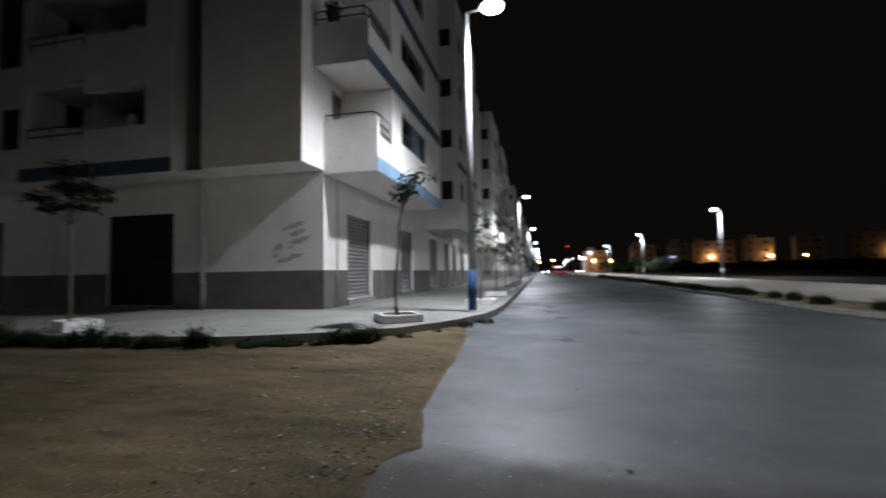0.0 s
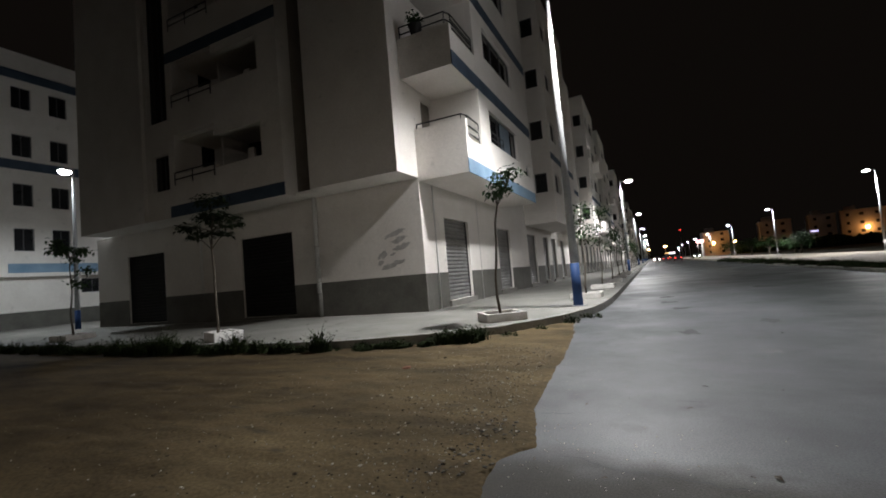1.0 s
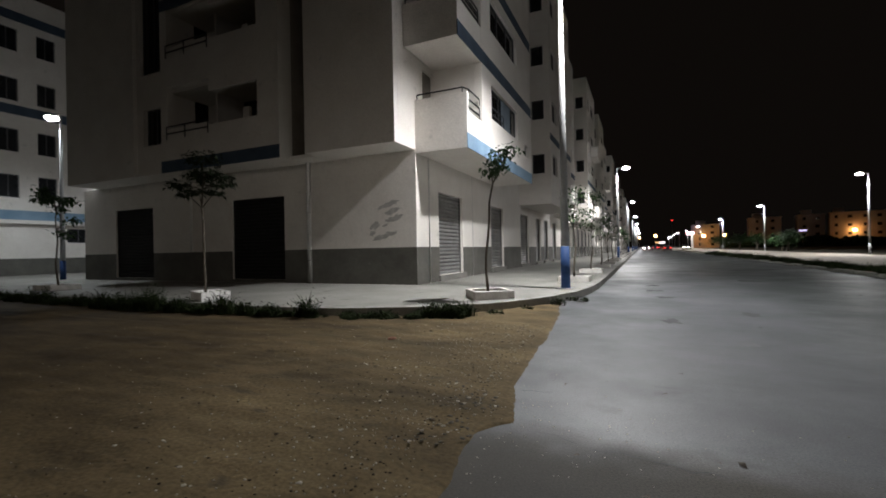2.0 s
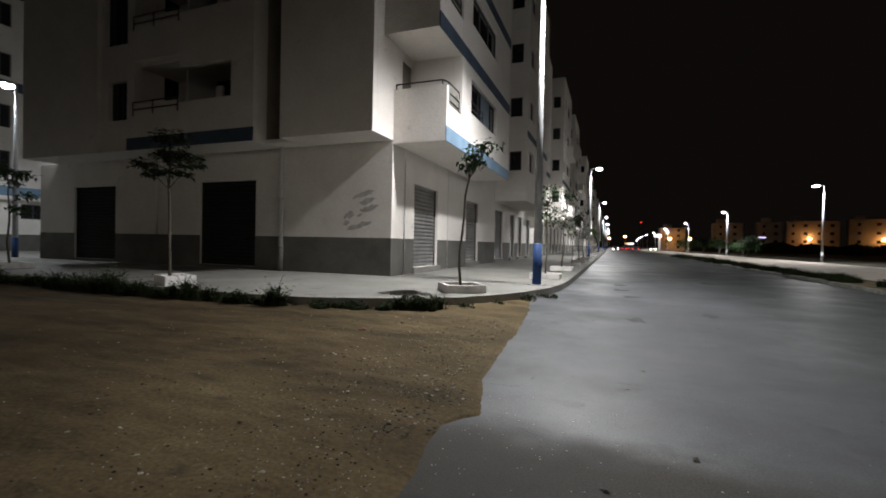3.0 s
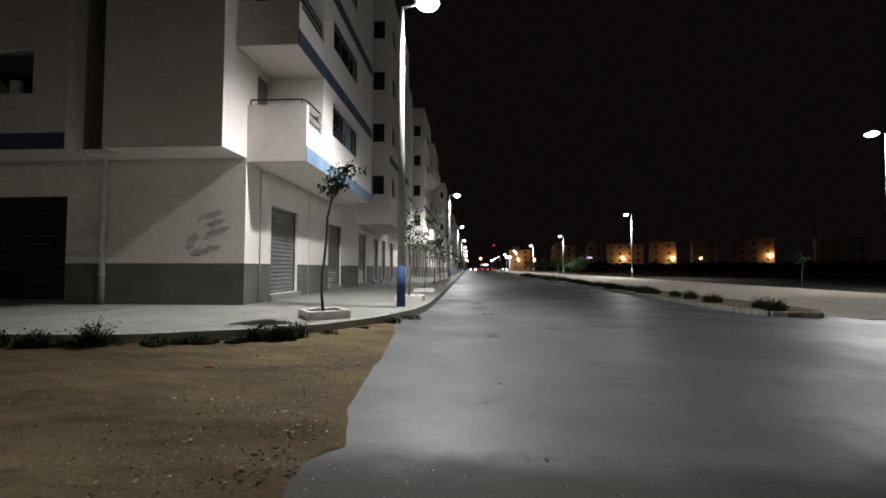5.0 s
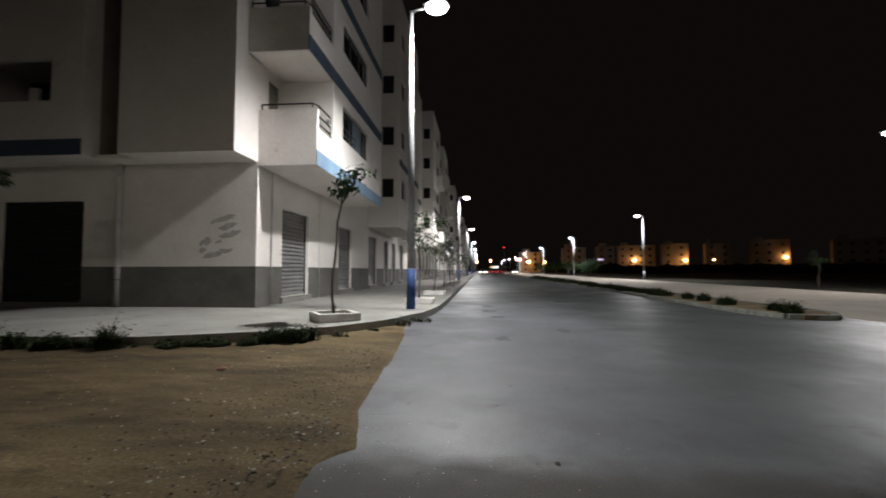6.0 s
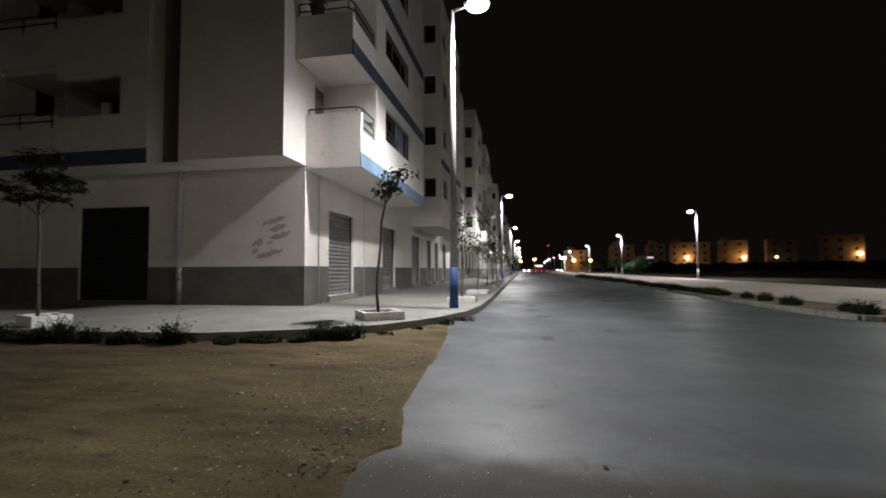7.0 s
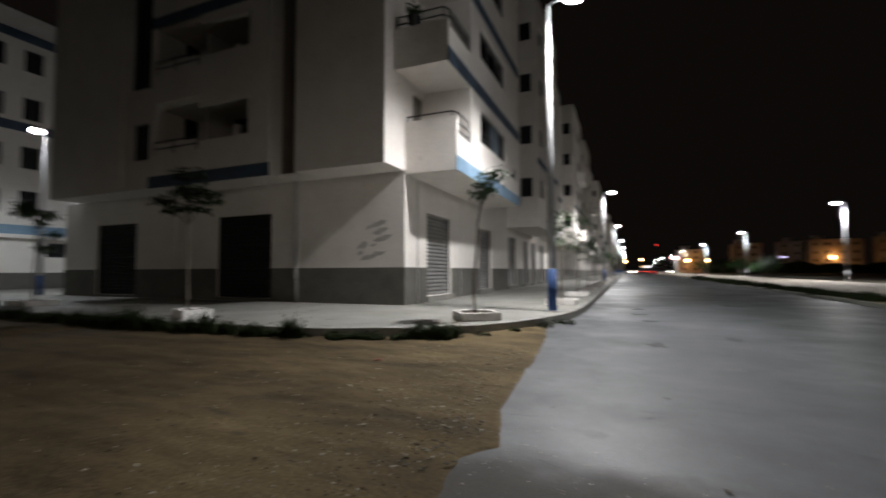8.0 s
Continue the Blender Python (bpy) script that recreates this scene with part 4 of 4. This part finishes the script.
PATCHES = [(0.42, 7.55, 0.16, 0.22), (0.25, 14.2, 0.2, 0.3), (0.30, 12.6, 0.22, 0.25), (0.45, 11.0, 0.2, 0.25), (1.6, 8.6, 0.14, 0.2), (3.0, 16.5, 0.4, 0.4)]

def chip(bm, x, y, z, r, rnd):
    """A flat little stone chip."""
    n = 5
    ring = [(x + r * rnd.uniform(0.7, 1.3) * math.cos(6.283 * k / n), y + r * rnd.uniform(0.7, 1.3) * math.sin(6.283 * k / n)) for k in range(n)]
    low = [bm.verts.new((a, b, z - 0.002)) for a, b in ring]
    high = [bm.verts.new((x + (a - x) * 0.75, y + (b - y) * 0.75, z + r * 0.45)) for a, b in ring]
    bm.faces.new(high)
    for k in range(n):
        bm.faces.new((low[k], low[(k + 1) % n], high[(k + 1) % n], high[k]))


# ---- stones and rubbish on the dirt ----
def stone(at, r, seed, mat, name="stone", label="small loose stone lying on the dirt"):
    rnd = random.Random(seed)
    bm = bmesh.new()
    bmesh.ops.create_icosphere(bm, subdivisions=1, radius=1.0)
    for v in bm.verts:
        v.co *= 1 + 0.75 * noise.noise(v.co * 1.9 + Vector((seed * 1.37, 0.3, 0.1)))
        v.co = Vector((v.co.x * r, v.co.y * r * 0.8, v.co.z * r * 0.30))
    ob = part(name, bm, mat)
    ob.matrix_basis = pose(at[0], at[1], at[2], 0, 0, rnd.uniform(0, 360))
    return tagged(ob, label, "stone", "loose stones")


stone((-2.9, 4.82, 0.05), 0.06, 1, M_BRICKBIT, "brick_fragment", "reddish broken brick piece lying on the dirt")
rnd = random.Random(33)
for i in range(60):
    y = rnd.uniform(1.4, 6.0)
    x = dirt_edge(y) - 0.1 - abs(rnd.gauss(0, 1.1))
    stone((x, y, 0.034 + dirt_bumps(x, y)), rnd.uniform(0.006, 0.018), 300 + i, M_STONE)
# heaps of broken surfacing by the ragged edge
for i in range(110):
    cx, cy, sx, sy = ((-1.30, 3.08, 0.17, 0.10), (-1.12, 2.60, 0.10, 0.08), (-1.20, 2.36, 0.12, 0.07), (-1.45, 3.42, 0.16, 0.05), (-1.06, 3.03, 0.09, 0.10))[i % 5]
    x, y = cx + rnd.gauss(0, sx), cy + rnd.gauss(0, sy)
    stone((min(x, dirt_edge(y) - 0.02), y, 0.030 + dirt_bumps(x, y)), rnd.uniform(0.005, 0.020), 900 + i, M_RUBBLE if i % 6 else M_STONE, "rubble", "broken asphalt crumb on the dirt")
for i in range(45):
    y = rnd.uniform(1.5, 6.2)
    x = dirt_edge(y) - 0.15 - abs(rnd.gauss(0, 1.6))
    stone((x, y, 0.034 + dirt_bumps(x, y)), rnd.uniform(0.008, 0.028), 1300 + i, M_CLOD, "clod", "dark crumbling clod of earth on the dirt")
bm = bmesh.new()
for i in range(280):
    y = rnd.uniform(1.4, 6.8) if i % 2 else rnd.uniform(1.5, 3.4)
    x = dirt_edge(y) + 0.02 + abs(rnd.gauss(0, 0.35 if i % 2 else 1.0))
    chip(bm, x, y, 0.0, rnd.uniform(0.002, 0.007), rnd)
tagged(part("gravel", bm, M_STONE), "fine gravel strewn over the asphalt edge", "gravel", kind="stuff")
for mat, count, big, label in ((M_STONE, 1500, 0.0080, "fine pale gravel scattered over the dirt edge"), (M_CLOD, 1100, 0.009, "fine dark crumbs of earth scattered over the dirt")):
    bm = bmesh.new()
    for i in range(count):
        y = rnd.uniform(1.0, 6.5)
        x = dirt_edge(y) - 0.04 - abs(rnd.gauss(0, 0.8 if i % 3 else 2.8))
        chip(bm, x, y, 0.033 * min((dirt_edge(y) - x) / 0.4, 1.0) + dirt_bumps(x, y) * min((dirt_edge(y) - x) / 0.5, 1.0), rnd.uniform(0.002, big), rnd)
    tagged(part("gravel", bm, mat), label, "gravel", kind="stuff")

# worn patches, a crack, dust and litter on the asphalt
def flat_patch(name, x, y, rx, ry, mat, label, seed, z=0.004):
    bm = bmesh.new()
    ring = []
    for k in range(30):
        a = 2 * math.pi * k / 30
        r = 0.85 + 0.75 * noise.noise((math.cos(a) * 1.6, math.sin(a) * 1.6, seed * 3.7)) + 0.45 * noise.noise((math.cos(a) * 5, math.sin(a) * 5, seed))
        ring.append(bm.verts.new((x + rx * r * math.cos(a), y + ry * r * math.sin(a), z)))
    bm.faces.new(ring)
    return tagged(part(name, bm, mat), label, "road patch", "road patches", "structure")


for i, (x, y, rx, ry) in enumerate(PATCHES):
    flat_patch("trim", x, y, rx, ry, M_PATCH, "dark worn hollow in the asphalt", i)
for i, (x, y, rx, ry) in enumerate(((1.1, 6.03, 0.10, 0.16),)):
    flat_patch("trim", x, y, rx, ry, M_DUST, "pale dusty scuff on the ground", 40 + i, 0.004 if x > 0 else 0.045)
def crack(start, end, width, wander, seed):
    """A thin ragged split in the surfacing."""
    (xa, ya), (xb, yb) = start, end
    n = max(8, int(math.hypot(xb - xa, yb - ya) / 0.07))
    nx, ny = -(yb - ya), xb - xa
    d = math.hypot(nx, ny)
    bm = bmesh.new()
    rows = []
    for k in range(n + 1):
        f = k / n
        off = wander * (noise.noise((k * 0.22, seed, 0)) + 0.4 * noise.noise((k * 0.8, seed, 3)))
        w = width * (0.55 + 0.9 * abs(noise.noise((k * 0.6, seed, 7)))) * min(1.0, 6 * f + 0.1, 6 * (1 - f) + 0.1)
        x, y = xa + (xb - xa) * f + nx / d * off, ya + (yb - ya) * f + ny / d * off
        rows.append((bm.verts.new((x - nx / d * w, y - ny / d * w, 0.004)), bm.verts.new((x + nx / d * w, y + ny / d * w, 0.004))))
    for (a, b), (c, e) in zip(rows, rows[1:]):
        bm.faces.new((a, c, e, b))
    return tagged(part("trim", bm, M_PATCH), "dark crack across the asphalt", "crack", kind="structure")


for k, row in enumerate((((4.9, 11.35), (7.1, 10.93), 0.035, 0.06), ((-0.72, 2.74), (0.5, 2.52), 0.0045, 0.12), ((0.6, 2.50), (2.0, 2.62), 0.0035, 0.14), ((-0.92, 3.50), (-0.66, 3.55), 0.006, 0.03), ((2.3, 3.6), (3.6, 3.2), 0.008, 0.10), ((0.05, 4.0), (0.28, 3.98), 0.006, 0.03))):
    crack(*row, seed=11 + 5 * k)


def litter(x, y, size, seed):
    """A dry curled leaf or scrap lying on the road."""
    rnd = random.Random(seed)
    bm = bmesh.new()
    leaf(bm, (-size / 2, 0, 0.008), (1, rnd.uniform(-0.4, 0.4), 0.05), size, rnd)
    ob = part("dry_leaf", bm, M_BARK)
    ob.matrix_basis = pose(x, y, 0.0, 0, 0, rnd.uniform(0, 360))
    return tagged(ob, "dry brown leaf lying on the asphalt", "leaf", "road litter")


rnd = random.Random(5)
for i, (x, y) in enumerate([(0.95, 5.6), (0.3, 4.45), (2.1, 5.65), (0.15, 3.8), (1.65, 2.25), (0.0, 2.2), (1.95, 2.5), (0.35, 2.7), (2.2, 9.2), (-0.6, 3.8)] + [(rnd.uniform(-0.4, 5.5), rnd.uniform(2.0, 13)) for _ in range(34)]):
    litter(x, y, rnd.uniform(0.025, 0.06), 600 + i)

# mark on the side wall near the corner
bm = bmesh.new()
rnd = random.Random(8)
# stacked uneven ovals, a little greyer than the plaster
for cx, cz, w, h in ((-6.86, 2.54, 0.75, 0.17), (-6.72, 2.35, 0.55, 0.14), (-6.63, 2.13, 0.62, 0.15), (-7.34, 1.93, 0.34, 0.24), (-7.0, 1.62, 0.85, 0.14), (-7.42, 1.70, 0.2, 0.16), (-6.98, 1.93, 0.2, 0.08)):
    ring = [bm.verts.new((cx + w / 2 * math.cos(a) * (1 + 0.5 * noise.noise((cx * 5, math.cos(a) * 2.5, math.sin(a) * 2.5))), YC - 0.004, cz + 0.12 * w * math.cos(a) + h / 2 * math.sin(a) * (1 + 0.9 * noise.noise((cz * 7, math.cos(a) * 3, math.sin(a) * 3))))) for a in (2 * math.pi * k / 28 for k in range(28))]
    bm.faces.new(ring)
tagged(part("wall_smears", bm, M_SMEAR, corner), "faded grey smears on the plaster")

# ---- the far side: field edge, wall, houses with sodium lamps ----
wall_run = [(30, 205), (60, 196), (90, 181), (115, 164), (150, 138), (190, 100)]
bm = bmesh.new()
for (x0, y0), (x1, y1) in zip(wall_run, wall_run[1:]):
    n = 40
    d = math.hypot(x1 - x0, y1 - y0)
    for k in range(n):
        a = (k + 0.5) / n
        x, y = x0 + (x1 - x0) * a, y0 + (y1 - y0) * a
        h = 3.5 + 1.0 * noise.noise((x * 0.2, y * 0.2, 2)) + 0.5 * noise.noise((x * 1.1, y, 4))
        bmesh.ops.create_icosphere(bm, subdivisions=2, radius=1.0, matrix=Matrix.Translation((x, y, h * 0.45)) @ Matrix.Diagonal((d / n * 0.9, 1.4, h * 0.55, 1)))
for v in bm.verts:
    v.co += 0.5 * noise.noise_vector(v.co * 0.9)
tagged(part("hedge", bm, M_WEED), "dark ragged hedge along the far field", "hedge", kind="stuff")


def far_house(x, y, w, h, seed):
    rnd = random.Random(seed)
    turn = math.degrees(math.atan2(-x, y)) + 6
    s = thing("apartment_building", "far low apartment house lit by an orange lamp", "building", (x, y, 0), group="far houses")
    s.matrix_basis = pose(x, y, 0, 0, 0, turn)
    floors = 4
    holes = []
    n = max(2, int(w / 3.6))
    for k in range(floors):
        for j in range(n):
            u = -w / 2 + (j + 0.5) * w / n
            holes.append((u - 0.45 - 0.3 * (j % 2), u + 0.45, 1.0 + k * h / floors, 2.1 + k * h / floors))
    part("wall", holed(bmesh.new(), "y", -5.0, 0.3, -w / 2, w / 2, 0, h, holes), M_FARWALL, s)
    for q in holes:
        window(s, "y", -4.85, 1, *q)
    panels("side_wall", M_FARWALL, s, (-w / 2, -w / 2 + 0.3, -4.69, 5, 0, h), (w / 2 - 0.3, w / 2, -4.69, 5, 0, h), (-w / 2 + 0.31, w / 2 - 0.31, 4.7, 5, 0, h))
    part("roof", boxes((-w / 2 - 0.1, w / 2 + 0.1, -5.1, 5.1, h + 0.003, h + 0.25)), M_FARWALL, s)
    part("stairhouse", boxes((-w / 2 + 1.5, -w / 2 + 4.5, -1, 2.5, h + 0.253, h + 2.0)), M_FARWALL, s)
    return s


for i, (xa, ya, xb, yb, h) in enumerate([(55.1, 213, 62.7, 210.9, 11.8), (64.1, 210.4, 78.5, 205.3, 12.0), (81.2, 204.5, 90.7, 200.4, 12.4), (96.6, 197.7, 105, 193.3, 12.2), (110.6, 190.2, 121.2, 183.6, 12.8), (131.7, 176.2, 143, 167, 12.0), (153, 157, 165, 146, 12.0), (40, 216, 50, 214, 11.5), (20, 216, 29, 214, 9.5)]):
    far_house((xa + xb) / 2, (ya + yb) / 2, math.hypot(xb - xa, yb - ya), h, i)


def sodium_lamp(x, y, h, watt):
    s = thing("street_lamp", "far street lamp with an orange sodium globe, lit", "street lamp", (x, y, 0), group="far orange lamps")
    bm = bmesh.new()
    tube(bm, [(0, 0, 0), (0, 0, h - 0.3)], [0.09, 0.06], 8)
    part("post", bm, M_GALV, s)
    bm = bmesh.new()
    bmesh.ops.create_uvsphere(bm, u_segments=12, v_segments=8, radius=0.50, matrix=Matrix.Translation((0, 0, h)))
    part("globe", bm, M_SODGLOW, s, smooth=True)
    data = bpy.data.lights.new("sodium_light", "POINT")
    data.energy, data.color, data.shadow_soft_size = watt, SODIUM, 0.6
    ob = new("sodium_light", data)
    ob.matrix_world = pose(x, y, h - 0.9)
    return s


for x, y, h, watt in ((69.0, 202, 5.6, 110), (87.5, 195, 5.4, 22), (97.5, 191.8, 5.4, 85), (118.0, 179.8, 6.1, 50), (135, 168.5, 5.9, 90), (29, 198, 4.8, 50), (158, 146, 5.6, 120), (23, 206, 5.0, 50), (6.5, 240, 6.3, 40), (-1.0, 300, 6.5, 40)):
    sodium_lamp(x, y, h, watt)

# trees beside the far carriageway
def broad_tree(x, y, h, w, seed):
    rnd = random.Random(seed)
    s = thing("tree", "leafy roadside tree half lit by a lamp", "tree", (x, y, 0), group="roadside trees")
    bm = bmesh.new()
    tube(bm, [(0, 0, -0.1), (0.1, 0, h * 0.3), (0, 0.1, h * 0.6)], [0.2, 0.15, 0.08], 8)
    cl = []
    for j in range(9):
        a = rnd.uniform(0, 6.28)
        e = Vector((w * 0.4 * rnd.random() * math.cos(a), w * 0.4 * rnd.random() * math.sin(a), h * rnd.uniform(0.45, 0.9)))
        tube(bm, [(0.1, 0, h * 0.3), tuple(e)], [0.08, 0.02], 5)
        cl.append(e)
    part("trunk", bm, M_BARK, s)
    bm = bmesh.new()
    for _ in range(900):
        c = rnd.choice(cl)
        leaf(bm, c + Vector((rnd.gauss(0, w * 0.16), rnd.gauss(0, w * 0.16), rnd.gauss(0, h * 0.10))), (rnd.uniform(-1, 1), rnd.uniform(-1, 1), rnd.uniform(-0.8, 0.5)), rnd.uniform(0.25, 0.5), rnd)
    part("crown", bm, M_LEAF, s)


for i, (x, y, h, w) in enumerate(((21.6, 88, 3.2, 4.0), (21.0, 106, 3.4, 4.2), (20.5, 120, 3.6, 4.0), (23.0, 97, 3.0, 4.0), (20.5, 148, 4.0, 5.0))):
    broad_tree(x, y, h, w, 70 + i)


# ---- distant traffic and lights down the road ----
def far_car(x, y, turn, label, tail):
    s = thing("car", label, "car", (x, y, 0), group="distant cars")
    s.matrix_basis = pose(x, y, 0, 0, 0, turn)
    bm = boxes((-0.85, 0.85, -2.1, 2.1, 0.3, 0.85), (-0.72, 0.72, -1.5, 0.9, 0.85, 1.42), bevel=0.12)
    part("body", bm, M_CARPAINT, s)
    for wx in (-0.8, 0.8):
        for wy in (-1.3, 1.3):
            bm = bmesh.new()
            tube(bm, [(wx - 0.1, wy, 0.31), (wx + 0.1, wy, 0.31)], 0.31, 14)
            part("wheel", bm, M_TYRE, s)
    for lx in (-0.62, 0.62):
        part("tail_light" if tail else "headlight", boxes((lx - 0.16, lx + 0.16, -2.16, -2.08, 0.6, 0.82), bevel=0.02), M_RED if tail else M_WHITEGLOW, s)


far_car(1.2, 128, 0, "oncoming car with bright headlights on", False)
far_car(5.6, 118, 0, "dark car with red tail lights on", True)
far_car(3.8, 150, 0, "dark car with red tail lights on", True)
far_car(6.2, 165, 0, "dark car with red tail lights on", True)
far_car(12.0, 150, 0, "oncoming car with bright headlights on", False)

def lit_sign(x, y, z, w, h, mat, label):
    s = thing("sign", label, "sign", (x, y, 0), group="far lit signs")
    bm = bmesh.new()
    tube(bm, [(0, 0.1, 0), (0, 0.1, z)], [0.08, 0.06], 6)
    part("pole", bm, M_RAIL, s)
    part("panel", boxes((-w / 2, w / 2, -0.06, 0.06, z - h / 2, z + h / 2), bevel=0.02), mat, s)


lit_sign(16.2, 182, 5.6, 2.4, 1.0, glow("pink_sign", (1.0, 0.45, 0.42), 0.5), "far glowing pinkish shop sign on a pole")
lit_sign(9.8, 262, 3.0, 3.2, 1.0, glow("white_sign", (0.9, 0.85, 1.0), 1.6), "far glowing white shop sign on a pole")
lit_sign(7.4, 246, 3.0, 2.0, 0.6, glow("amber_sign", (1.0, 0.62, 0.25), 0.7), "far glowing amber shop sign on a pole")
lit_sign(51.0, 190, 5.6, 2.2, 0.5, glow("violet_sign", (0.6, 0.55, 1.0), 1.5), "far glowing violet sign on a pole")

young_tree((21.8, 30.3, -0.05), "thin sapling at the edge of the dark field", 2.5, 0.4, (0.1, 0.0), 77, leaves=260)

mast = thing("mast", "thin far mast with a red warning light", "mast", (11.4, 300, 0))
mast.matrix_basis = pose(17.1, 300, 0)
bm = bmesh.new()
tube(bm, [(0, 0, -0.1), (0, 0, 16.3)], [0.25, 0.1], 6)
part("pole", bm, M_RAIL, mast)
bm = bmesh.new()
bmesh.ops.create_uvsphere(bm, u_segments=10, v_segments=6, radius=0.45, matrix=Matrix.Translation((0, 0, 16.6)))
part("beacon", bm, M_RED, mast)
